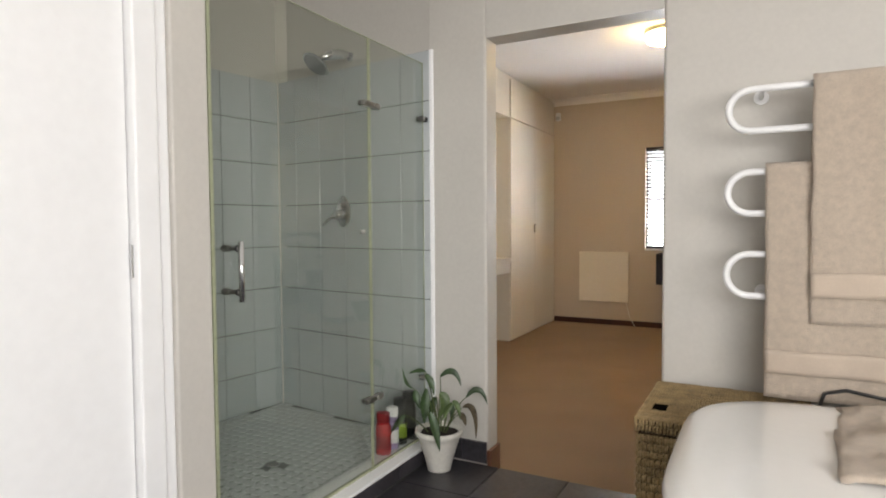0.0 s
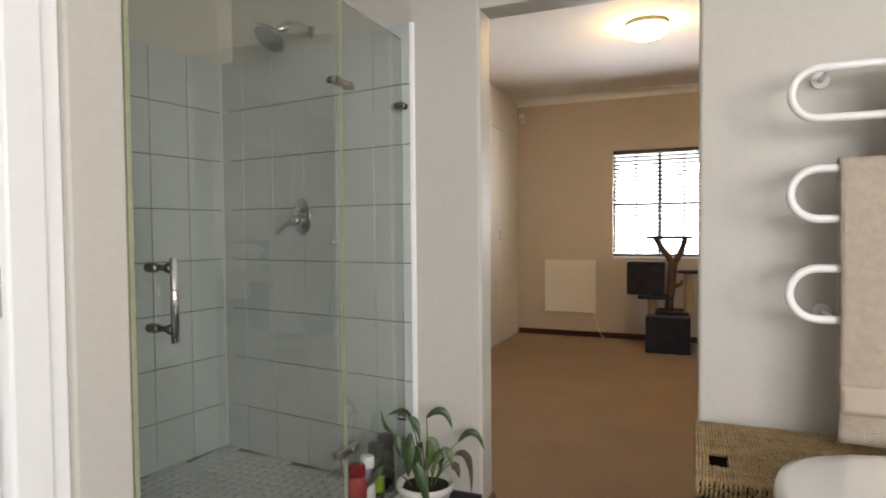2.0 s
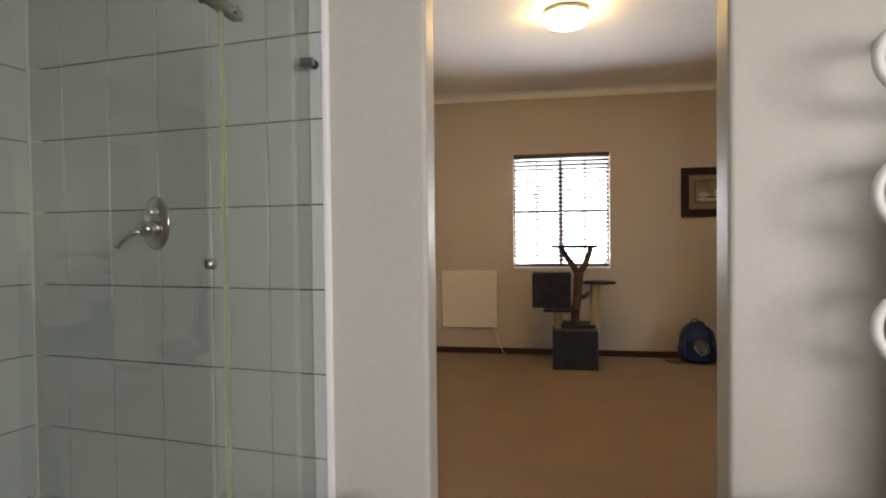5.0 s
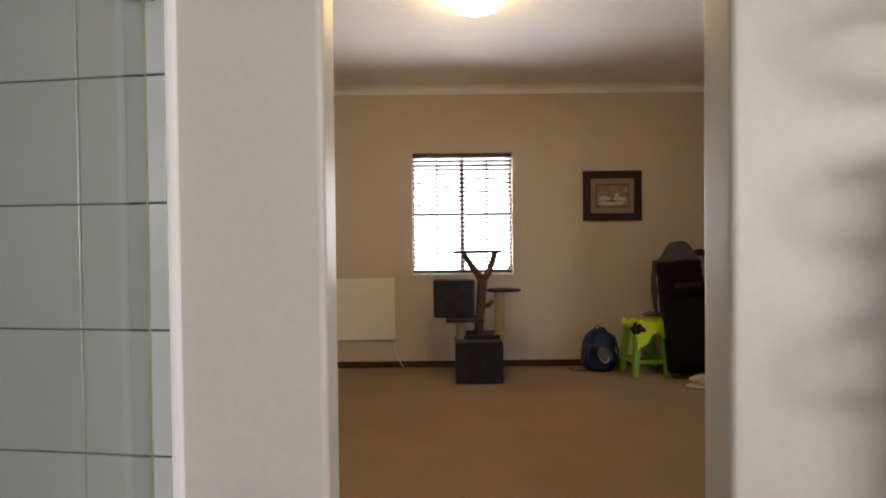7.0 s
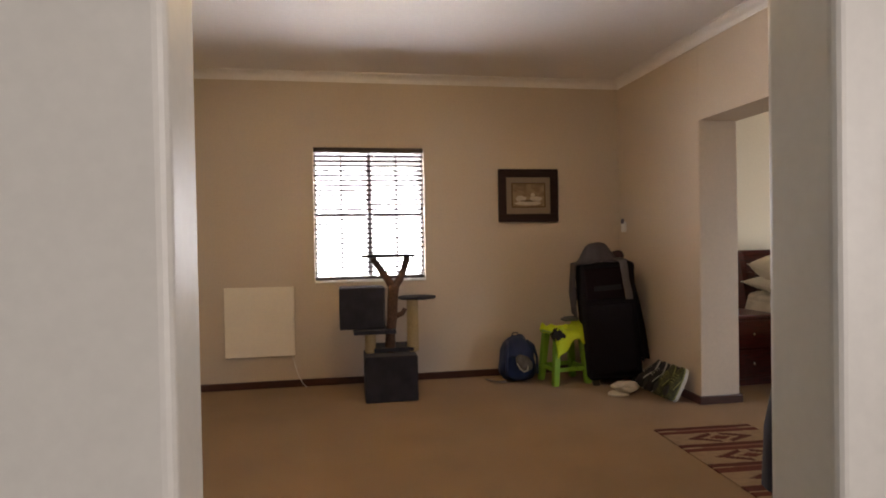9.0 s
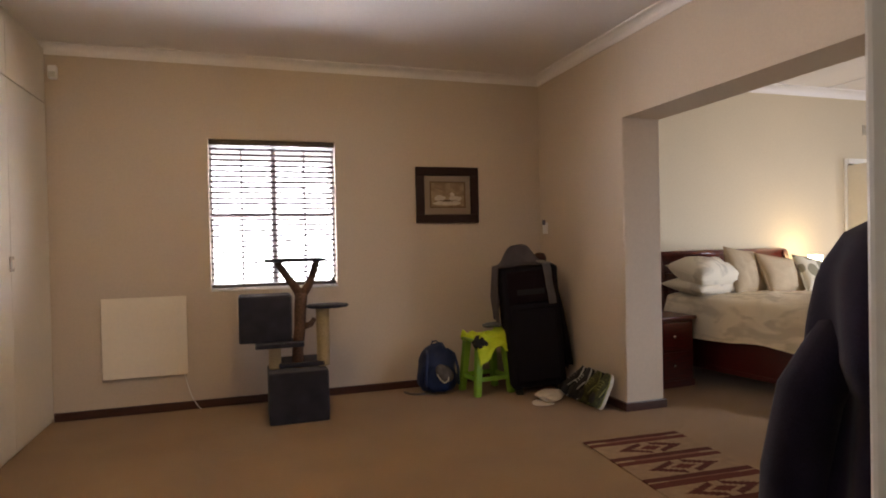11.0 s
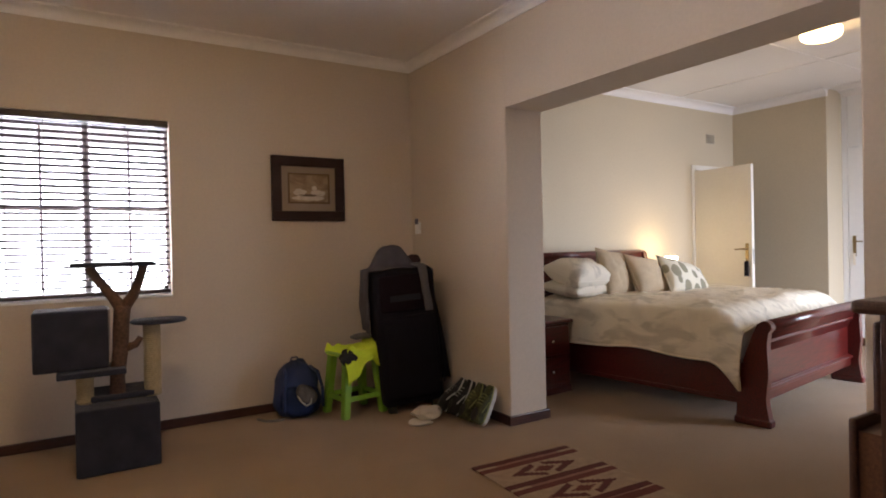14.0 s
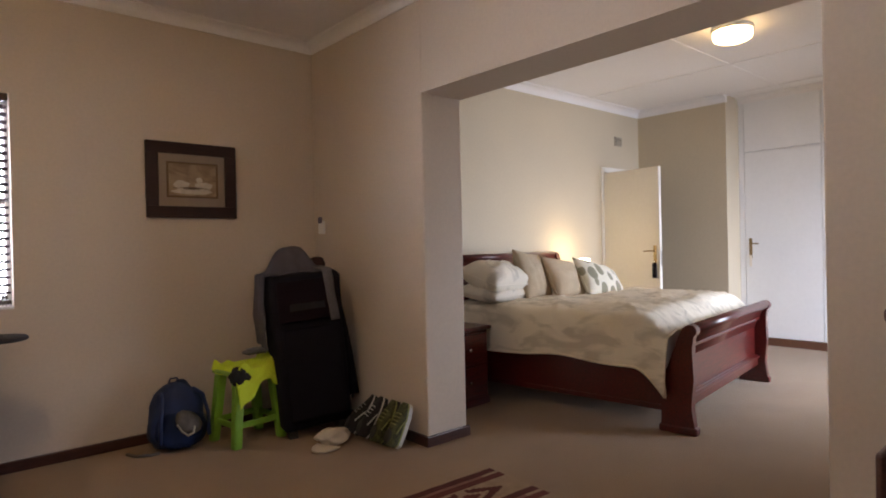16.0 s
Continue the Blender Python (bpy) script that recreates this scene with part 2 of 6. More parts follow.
def extrude_profile(pairs, lo, hi, axis="x", bevel=0.0):
    """A prism of a closed outline of pairs, from lo to hi along the axis (the pairs are the two other axes in order)."""
    bm = bmesh.new()
    put = {"x": lambda a, b, c: (c, a, b), "y": lambda a, b, c: (a, c, b), "z": lambda a, b, c: (a, b, c)}[axis]
    ends = [[bm.verts.new(put(a, b, c)) for a, b in pairs] for c in (lo, hi)]
    bm.faces.new(ends[0])
    bm.faces.new(ends[1][::-1])
    n = len(pairs)
    for k in range(n):
        bm.faces.new((ends[0][k], ends[0][(k + 1) % n], ends[1][(k + 1) % n], ends[1][k]))
    if bevel:
        rim = [e for e in bm.edges if len(e.link_faces) == 2 and any(len(f.verts) == n and n != 4 for f in e.link_faces)]
        bmesh.ops.bevel(bm, geom=rim, offset=bevel, segments=2, profile=0.5, affect="EDGES")
    return bm


def upright(x, y):
    """Picks the vertical edges at any of the given x and y."""
    return lambda a, b: abs(a.z - b.z) > 0.1 and any(abs(a.x - q) < 1e-4 for q in x) and any(abs(a.y - q) < 1e-4 for q in y)


# ---- the plan ----
W0, W1 = 2.642, 2.770          # the wall between bathroom and study
DL, DR, DT = -1.145, -0.362, 2.105   # the opening in it
NORTH, WEST, EAST0, EAST1 = 7.420, -2.310, 1.690, 2.010
O0, O1, OT = 3.975, 6.100, 2.145     # the wide opening to the bedroom
BF = 0.10                            # bathroom floor
SF = 0.137                           # shower floor
WX0, WX1, WZ0, WZ1 = -1.211, -0.214, 0.917, 2.126
TOP = 3.1

# floors
bm = boxed(-3.2, 7.4, 2.62, 7.7, -0.12, 0.0)
box(bm, EAST1, 7.4, 1.5, 2.62, -0.12, 0.0)
setting("floor_carpet", bm, CARPET, "tan cut-pile carpet in study and bedroom", "carpet")
setting("floor_bathroom", boxed(-1.56, 2.3, -1.7, 2.62, -0.12, BF - 0.006), FLOOR_GROUT, "dark tiled bathroom floor with grey joints", "floor")


def shower_z(x):
    """The level of the shower floor."""
    return 0.165


setting("floor_shower", extrude_profile([(-2.9, -0.12), (-1.56, -0.12), (-1.56, shower_z(-1.56) - 0.004), (-2.9, shower_z(-2.5) - 0.004)], 1.25, 2.85, "y"), MOSAIC_GROUT, "white mosaic shower floor with dark dots", "floor")

# walls of the bathroom
bm = bmesh.new()
box(bm, -1.441, DL, W0, W1, -0.1, TOP, 0.014, 4, upright((DL,), (W0, W1)))
box(bm, DR, EAST0, W0, W1, -0.1, TOP, 0.014, 4, upright((DR,), (W0, W1)))
box(bm, DL, DR, W0, W1, DT, TOP)
setting("wall_bathroom_study", bm, BATH_WALL, "white plastered wall with an open doorway, rounded arrises", "wall")
SHOWER, SL = pose(-1.441, W0, 0, 0, 0, -8.0), -1.154   # the shower's back and side walls stand askew
bm = boxed(SL - 0.15, SL, -1.55, 0.07, -0.1, TOP)
box(bm, SL, -0.001, 0.0, 0.07, -0.1, TOP)
bmesh.ops.transform(bm, matrix=SHOWER, verts=bm.verts)
box(bm, -2.70, -1.476, 1.205, 1.332, -0.1, TOP, 0.006, 2, upright((-1.476,), (1.205, 1.332)))
setting("wall_shower", bm, BATH_WALL, "white plastered shower walls", "wall")
bm = boxed(-1.66, -1.5, -1.7, 0.2, 0.0, TOP)
box(bm, -1.66, -1.5, 0.2, 1.205, 2.2, TOP)
box(bm, -1.8, -1.66, -1.7, 1.205, 0.0, TOP)
setting("wall_bathroom_west", bm, BATH_WALL, "white plastered wall around a closed door", "wall")
bm = boxed(-1.8, 0.45, -1.85, -1.7, 0, TOP)
box(bm, 2.05, 2.4, -1.85, -1.7, 0, TOP)
box(bm, 0.45, 2.05, -1.85, -1.7, 0, 0.97)
box(bm, 0.45, 2.05, -1.85, -1.7, 2.27, TOP)
setting("wall_bathroom_south", bm, BATH_WALL, "white plastered wall with a window opening", "wall")
bm = boxed(2.2, 2.4, -1.7, -1.6, 0, TOP)
box(bm, 2.2, 2.4, 0.15, W0, 0, TOP)
box(bm, 2.2, 2.4, -1.6, 0.15, 0, 0.97)
box(bm, 2.2, 2.4, -1.6, 0.15, 2.27, TOP)
setting("wall_bathroom_east", bm, BATH_WALL, "white plastered wall with a window opening", "wall")
bm = boxed(-3.0, 2.4, -1.85, W0, 2.8, 2.9)
box(bm, -3.0, -1.5, W0, 2.86, 2.8, 2.9)
setting("ceiling_bathroom", bm, CEILING, "white painted bathroom ceiling", "ceiling")

# walls of the study and bedroom
def wall_with_hole(name, x0, x1, y0, y1, hx0, hx1, hz0, hz1, mat, label):
    bm = boxed(x0, hx0, y0, y1, -0.1, TOP)
    box(bm, hx1, x1, y0, y1, -0.1, TOP)
    box(bm, hx0, hx1, y0, y1, hz1, TOP)
    if hz0 > 0:
        box(bm, hx0, hx1, y0, y1, -0.1, hz0)
    return setting(name, bm, mat, label, "wall")


wall_with_hole("wall_study_north", -3.2, EAST0, NORTH, 7.62, WX0, WX1, WZ0, WZ1, ROOM_WALL, "cream plastered wall with one window")
bm = bmesh.new()
corner = upright((EAST0, EAST1), (O0, O1))
box(bm, EAST0, EAST1, O1, 7.62, -0.1, TOP, 0.008, 2, corner)
box(bm, EAST0, EAST1, W0, O0, -0.1, TOP, 0.008, 2, corner)
box(bm, EAST0, EAST1, O0, O1, OT, TOP)
setting("wall_study_bedroom", bm, ROOM_WALL, "cream plastered wall with a wide square opening", "wall")
setting("wall_study_west", boxed(-3.2, -3.0, W1, NORTH, -0.1, TOP), ROOM_WALL, "plain cream wall behind the cupboards", "wall")
setting("ceiling_study", boxed(-3.0, EAST0, W1, NORTH, 2.78, 2.95), CEILING, "off-white painted study ceiling", "ceiling")
wall_with_hole("wall_bedroom_north", EAST1, 7.4, NORTH, 7.58, 5.58, 6.34, 0, 2.06, BED_WALL, "cream plastered bedroom wall with a doorway")
setting("wall_bedroom_pier", boxed(6.37, 7.2, 6.31, NORTH, -0.1, TOP), BED_WALL, "cream plastered return beside the wardrobe", "wall")
setting("wall_bedroom_east", boxed(7.2, 7.4, 1.5, 6.31, -0.1, TOP), BED_WALL, "plain wall behind the wardrobe", "wall")
bm = boxed(EAST1, 4.5, 2.68, 2.80, -0.1, TOP)
box(bm, 6.2, 7.2, 2.68, 2.80, -0.1, TOP)
box(bm, 4.5, 6.2, 2.68, 2.80, -0.1, 0.10)
box(bm, 4.5, 6.2, 2.68, 2.80, 2.15, TOP)
setting("wall_bedroom_south", bm, BED_WALL, "cream wall with a window opening", "wall")
bm = boxed(EAST1, 7.2, 1.62, NORTH, 2.88, 3.0)
for q in (4.0, 5.2, 6.4):
    box(bm, q - 0.025, q + 0.025, 1.7, 7.34, 2.872, 2.88)
box(bm, EAST1 + 0.1, 6.4, 5.75, 5.8, 2.873, 2.88)
setting("ceiling_bedroom", bm, CEILING, "white board ceiling with flat cover strips", "ceiling")
bm = boxed(4.9, 5.0, 7.58, 8.6, -0.1, TOP)
box(bm, 6.9, 7.0, 7.58, 8.6, -0.1, TOP)
box(bm, 4.9, 7.0, 8.6, 8.7, -0.1, TOP)
box(bm, 5.0, 6.9, 7.58, 8.6, 2.6, 2.7)
setting("wall_passage", bm, BED_WALL, "plain cream passage walls beyond the door", "wall")
setting("floor_passage", boxed(5.0, 6.9, 7.58, 8.6, -0.1, -0.004), CARPET, "carpeted passage floor", "floor")
setting("ground", boxed(-60, 60, -60, 60, -0.5, -0.15), material("garden_soil", (0.12, 0.1, 0.07), 1, 0.2), "bare garden ground outside the house", "ground")


def cornice(name, x0, x1, y, z, drop, out, axis, sign, mat):
    """A cove along a wall; sign gives the side on which the room lies."""
    arc = [(out, 0.0), (out, -0.010), (out - 0.008, -0.012)]
    for k in range(6):
        a = math.pi / 2 * k / 5
        arc.append((0.012 + (out - 0.024) * (1 - math.sin(a)), -0.014 - (drop - 0.03) * (1 - math.cos(a))))
    arc += [(0.01, -drop + 0.004), (0.01, -drop), (-0.02, -drop), (-0.02, 0.0)]
    pairs = [(y + sign * a, z + b) for a, b in arc]
    return setting(name, extrude_profile(pairs, x0, x1, axis), mat, "white plaster cove cornice", "cornice")


cornice("cornice_study_north", WEST - 0.02, EAST0, NORTH, 2.779, 0.075, 0.08, "x", -1, CEILING)
cornice("cornice_study_east", W1, NORTH, EAST0, 2.779, 0.075, 0.08, "y", -1, CEILING)
cornice("cornice_bedroom_north", EAST1, 6.37, NORTH, 2.879, 0.085, 0.09, "x", -1, CEILING)
cornice("cornice_bedroom_pier", 6.30, NORTH, 6.37, 2.879, 0.085, 0.09, "y", -1, CEILING)
cornice("cornice_bedroom_wardrobe", 3.0, 6.31, 6.70, 2.879, 0.07, 0.07, "y", -1, CEILING)


def skirting(name, x0, x1, y0, y1, mat, label, high=0.064):
    return setting(name, boxed(x0, x1, y0, y1, 0.0, high, 0.004), mat, label, "skirting")


DARK_LABEL = "dark stained wooden skirting board"
skirting("baseboard_study_north", WEST, EAST0, NORTH - 0.018, NORTH + 0.01, DARK_WOOD, DARK_LABEL)
skirting("baseboard_study_east", EAST0 - 0.018, EAST0 + 0.01, O1 - 0.018, NORTH - 0.018, DARK_WOOD, DARK_LABEL)
skirting("baseboard_pillar", EAST0, EAST1 + 0.018, O1 - 0.018, O1 + 0.01, DARK_WOOD, DARK_LABEL)
skirting("baseboard_study_east_near", EAST0 - 0.018, EAST0 + 0.01, W1, O0, DARK_WOOD, DARK_LABEL)
skirting("baseboard_wardrobe", 6.675, 6.72, 3.0, 6.31, BROWN_WOOD, "brown wooden plinth under the wardrobe", 0.085)
skirting("baseboard_bedroom_north", EAST1 + 0.018, 5.5, NORTH - 0.018, NORTH + 0.01, DARK_WOOD, DARK_LABEL)
skirting("baseboard_doorway", DL - 0.01, DL + 0.014, W0 + 0.004, W1, BROWN_WOOD, "brown wooden skirting inside the doorway", 0.16)

# ---- ceiling lamps ----
LAMP_GLASS = glowing("lit_opal_glass", (1.0, 0.68, 0.26), 58.0)
LAMP_GLASS_SOFT = glowing("lit_opal_glass_soft", (1.0, 0.68, 0.26), 13.0)


def ceiling_lamp(x, y, z, glass, label):
    lamp = thing("ceiling_light", x, y, z, label, "ceiling light", "ceiling lights")
    part("base_ring", lathe([(0.02, -0.001), (0.15, -0.001), (0.155, -0.012), (0.15, -0.03), (0.02, -0.03)], 32), WHITE, lamp, "", True)
    dome = [(0.142, -0.03), (0.146, -0.05), (0.142, -0.075)] + [(0.142 * math.cos(a), -0.075 - 0.045 * math.sin(a)) for a in (0.25, 0.5, 0.8, 1.1, 1.35, 1.5)]
    part("shade", lathe(dome, 32), glass, lamp, "lit opal glass bowl", True)
    return lamp


ceiling_lamp(-0.70, 5.16, 2.78, LAMP_GLASS, "lit round opal glass ceiling light in the study")
ceiling_lamp(4.22, 5.32, 2.88, LAMP_GLASS_SOFT, "lit round opal glass ceiling light over the bed")

# ---- bathroom ----
# closed white door with its frame
door = tagged(new("door_bathroom"), "closed white painted panel door in its frame", "door", kind="structure")
part("leaf", boxed(-1.545, -1.508, 0.29, 1.088, BF + 0.008, 2.10, 0.003), WHITE, door)
part("jamb", boxed(-1.6, -1.478, 1.092, 1.165, BF, 2.17, 0.006), WHITE, door)
part("architrave", boxed(-1.6, -1.490, 1.165, 1.2045, BF, 2.17, 0.006), WHITE, door)
part("jamb", boxed(-1.6, -1.485, 0.205, 0.286, BF, 2.17, 0.006), WHITE, door)
part("head", boxed(-1.6, -1.485, 0.286, 1.092, 2.104, 2.17, 0.006), WHITE, door)
for z in (0.35, 1.15, 1.93):
    part("hinge", tubed([(-1.502, 1.0905, z - 0.045), (-1.502, 1.0905, z + 0.045)], 0.006, 8), CHROME, door, "white painted hinge knuckle")

# kerb of the shower
bm = boxed(-1.56, -1.424, 1.335, W0, 0.0, 0.165)
kerb = setting("shower_kerb", bm, GROUT, "raised shower kerb with white top and dark tiled face", "kerb")
part("cap", boxed(-1.575, -1.415, 1.336, W0 - 0.001, 0.165, 0.180, 0.004), WHITE, kerb, "white tiled top")

# frameless glass screen: fixed pane by the wall, hinged pane with its bar handle
GX = -1.485
screen = thing("shower_screen", GX, 2.0, 0.18, "frameless clear glass shower screen with chrome fittings, closed", "shower screen")


def on(parent, bm):
    """Moves world-placed geometry into the parent's own space."""
    m = parent.matrix_basis.copy()
    while parent.parent:
        parent = parent.parent
        m = parent.matrix_basis @ m
    bmesh.ops.transform(bm, matrix=m.inverted(), verts=bm.verts)
    return bm


def piece_on(parent, name, bm, mat, label="", smooth=False):
    return part(name, on(parent, bm), mat, parent, label, smooth)


for name, y0, y1 in (("fixed_pane", 2.180, 2.638), ("hinged_pane", 1.345, 2.172)):
    pane = piece_on(screen, name, boxed(GX - 0.004, GX + 0.004, y0, y1, 0.184, 2.03), GLASS)
    pane.visible_shadow = False
    bm = boxed(GX - 0.0042, GX + 0.0042, y0 - 0.0005, y0 + 0.004, 0.184, 2.031)
    box(bm, GX - 0.0042, GX + 0.0042, y1 - 0.004, y1 + 0.0005, 0.184, 2.031)
    box(bm, GX - 0.0042, GX + 0.0042, y0 + 0.004, y1 - 0.004, 2.028, 2.0315)
    piece_on(pane, "edge", bm, GLASS_EDGE, "greenish ground glass edge")
piece_on(screen, "wall_joint", boxed(GX - 0.005, GX + 0.005, 2.6375, 2.6395, 0.184, 2.03), material("dark_silicone", (0.06, 0.065, 0.06), 0.6), "dark silicone joint")
piece_on(screen, "seal", boxed(GX - 0.006, GX + 0.006, 1.336, 1.345, 0.184, 2.03), GLASS_EDGE, "yellowed plastic edge seal")
piece_on(screen, "sill_seal", boxed(GX - 0.008, GX + 0.008, 1.345, 2.638, 0.180, 0.190), GLASS_EDGE, "yellowed plastic bottom seal")
for z in (1.752, 0.491):
    hinge = piece_on(screen, "hinge", boxed(GX - 0.016, GX + 0.018, 2.120, 2.245, z - 0.012, z + 0.012, 0.005), STEEL, "steel glass hinge")
    for y in (2.135, 2.205):
        piece_on(hinge, "screw_cap", tubed([(GX - 0.024, y, z), (GX + 0.026, y, z)], 0.010, 12), STEEL)
for z in (1.755, 0.485):
    clamp = piece_on(screen, "wall_clamp", tubed([(GX - 0.012, 2.60, z), (GX + 0.03, 2.60, z)], 0.012, 12), STEEL, "steel wall clamp")
    piece_on(clamp, "stem", tubed([(GX + 0.012, 2.60, z), (GX + 0.012, 2.6405, z)], 0.008, 10), STEEL)
    piece_on(clamp, "washer", tubed([(GX + 0.02, 2.628, z), (GX + 0.02, 2.641, z)], 0.013, 12), BLACK_RUBBER)
piece_on(screen, "door_stop", tubed([(GX - 0.01, 2.118, 1.213), (GX + 0.012, 2.118, 1.213)], 0.010, 14), STEEL, "small round steel knob", True)
handle = piece_on(screen, "handle", tubed([(GX + 0.022, 1.437, 1.000), (GX + 0.022, 1.437, 1.193)], 0.0095, 14), CHROME, "chrome bar handle", True)
for z in (1.170, 1.030):
    piece_on(handle, "standoff", tubed([(GX - 0.062, 1.437, z), (GX + 0.022, 1.437, z)], 0.007, 12), STEEL, "", True)
    piece_on(handle, "inner_knob", tubed([(GX - 0.066, 1.437, z), (GX - 0.060, 1.437, z), (GX - 0.036, 1.437, z), (GX - 0.030, 1.437, z)], 0.011, 14, radii=[0.008, 0.0115, 0.0115, 0.008]), STEEL, "round steel inner knob", True)
    piece_on(handle, "washer", tubed([(GX + 0.0045, 1.437, z), (GX + 0.010, 1.437, z)], 0.012, 12), BLACK_RUBBER)

def to_shower_wall(fitting, x):
    """Moves a fitting from the straight wall line on to the askew wall; x: where it sat."""
    fitting.matrix_world = SHOWER @ pose((x + 1.441) * 1.1726, 0, 0) @ pose(-x, -W0, 0) @ fitting.matrix_basis
    return fitting


# shower head on its arm
shower = thing("overhead_shower", -1.91, W0, 2.10, "chrome wall-mounted shower head with a wide round rose", "shower head")
piece_on(shower, "flange", tubed([(-1.905, W0 - 0.008, 2.118), (-1.905, W0 + 0.002, 2.118)], 0.028, 18), CHROME)
piece_on(shower, "arm", tubed([(-1.905, 2.645, 2.118), (-1.905, 2.58, 2.120), (-1.907, 2.50, 2.100), (-1.91, 2.44, 2.070)], 0.012, 12, radii=[0.016, 0.026, 0.028, 0.014]), CHROME, "", True)
d = Vector((-0.12, -0.62, -0.78)).normalized()
c = Vector((-1.912, 2.425, 2.058))
piece_on(shower, "rose", tubed([c, c + d * 0.014, c + d * 0.03, c + d * 0.036, c + d * 0.038], 0.07, 28, radii=[0.016, 0.05, 0.072, 0.075, 0.070]), CHROME, "", False)
piece_on(shower, "nozzle_plate", tubed([c + d * 0.0375, c + d * 0.0405], 0.066, 28), material("grey_rubber_nozzles", (0.3, 0.31, 0.32), 0.5, 0.2, 60, 220, 0.6))

to_shower_wall(shower, -1.91)
shower.location.z += 0.03

# mixer
mixer = thing("shower_mixer", -1.955, W0, 1.315, "chrome single-lever shower mixer on an oval plate", "mixer tap")
bm = lathe([(0.005, 0), (0.058, 0), (0.06, 0.006), (0.052, 0.012), (0.02, 0.014)], 32)
bmesh.ops.transform(bm, matrix=pose(-1.955, W0 - 0.006, 1.315, 90) @ Matrix.Diagonal((0.92, 1.42, 1, 1)), verts=bm.verts)
piece_on(mixer, "plate", bm, CHROME, "", True)
piece_on(mixer, "body", tubed([(-1.955, 2.634, 1.30), (-1.955, 2.60, 1.298), (-1.957, 2.575, 1.296), (-1.957, 2.57, 1.296)], 0.026, 18, radii=[0.028, 0.027, 0.024, 0.012]), CHROME, "", True)
piece_on(mixer, "diverter", tubed([(-1.955, 2.634, 1.352), (-1.955, 2.60, 1.352)], 0.012, 14), CHROME, "", True)
piece_on(mixer, "lever", tubed([(-1.957, 2.585, 1.297), (-1.985, 2.565, 1.282), (-2.012, 2.55, 1.258), (-2.026, 2.545, 1.240)], 0.008, 10, radii=[0.013, 0.009, 0.007, 0.009]), CHROME, "", True)

to_shower_wall(mixer, -1.955)

# drain
drain = thing("floor_drain", -1.938, 2.037, shower_z(-1.94) - 0.001, "round perforated steel shower drain", "drain")
piece_on(drain, "rim", lathe([(0.02, 0.0), (0.034, 0.0), (0.035, 0.004), (0.031, 0.006), (0.02, 0.006)], 24, (-1.938, 2.037, shower_z(-1.94) - 0.001)), CHROME)
piece_on(drain, "grate", lathe([(0.0, 0.004), (0.03, 0.004), (0.03, 0.007), (0.0, 0.007)], 24, (-1.938, 2.037, shower_z(-1.94) - 0.001)), material("dull_steel", (0.30, 0.29, 0.28), 0.4, 0.3, 40, 150, 0.3, metal=0.8))


# bottles on the kerb
def bottle(x, y, r, high, body, cap, label, squash=0.6, neck=0.4):
    b = thing("bottle", x, y, 0.180, label, "bottle", "bottles on the shower kerb", 20)
    profile = [(r * 0.9, 0.0), (r, 0.006), (r, high * 0.55), (r * 0.96, high * 0.68), (r * neck, high * 0.78)]
    part("body", lathe(profile, 20, squash=squash), body, b, "", True)
    part("cap", lathe([(r * neck * 1.25, high * 0.775), (r * neck * 1.25, high * 0.98), (r * neck * 1.1, high)], 16, squash=squash), cap, b)
    part("label_band", lathe([(r * 1.012, high * 0.15), (r * 1.012, high * 0.45)], 20, squash=squash), WHITE if r < 0.03 else cap, b)
    return b


def plastic(name, colour, rough=0.35):
    return material(name, colour, rough, 0.06, 10, 60, 0.03)


RED, PURPLE, LIME, BLACK = plastic("red_plastic", (0.42, 0.02, 0.025)), plastic("lilac_plastic", (0.36, 0.28, 0.48)), plastic("lime_plastic", (0.30, 0.42, 0.05)), plastic("black_plastic", (0.016, 0.018, 0.018))
bottle(-1.545, 2.345, 0.036, 0.195, RED, plastic("dark_red_cap", (0.25, 0.015, 0.02)), "red plastic shampoo bottle on the shower kerb", 0.75, 0.7)
bottle(-1.545, 2.422, 0.030, 0.20, PURPLE, WHITE, "lilac and white plastic bottle on the shower kerb", 0.7, 0.75)
bottle(-1.545, 2.492, 0.032, 0.225, BLACK, BLACK, "black bottle with lime label on the shower kerb", 0.75, 0.8).children[2].data.materials[0] = LIME
bottle(-1.545, 2.575, 0.034, 0.235, BLACK, BLACK, "tall black plastic bottle on the shower kerb", 0.75, 0.75)

# potted peace lily
pot = thing("potted_plant", -1.320, 2.480, BF, "drooping peace lily in a ribbed white ceramic pot", "plant")
prof = [(0.02, 0.0), (0.054, 0.0), (0.057, 0.012)]
for k in range(12):
    f = k / 11
    prof.append((0.057 + 0.043 * f ** 1.15 + 0.0025 * math.sin(f * 34), 0.014 + 0.145 * f))
prof += [(0.108, 0.166), (0.112, 0.176), (0.110, 0.190), (0.103, 0.192), (0.097, 0.186), (0.093, 0.172), (0.02, 0.168)]
part("pot", lathe(prof, 36), POT, pot, "ribbed white ceramic pot", True)
part("soil", lathe([(0.0, 0.165), (0.094, 0.165), (0.09, 0.172), (0.0, 0.176)], 24, wobble=0.1), SOIL, pot)
side, deep = Vector((0.883, 0.469, 0)), Vector((-0.469, 0.883, 0))


def spread(a, b, c, f):
    return a.lerp(b, f).lerp(b.lerp(c, f), f)


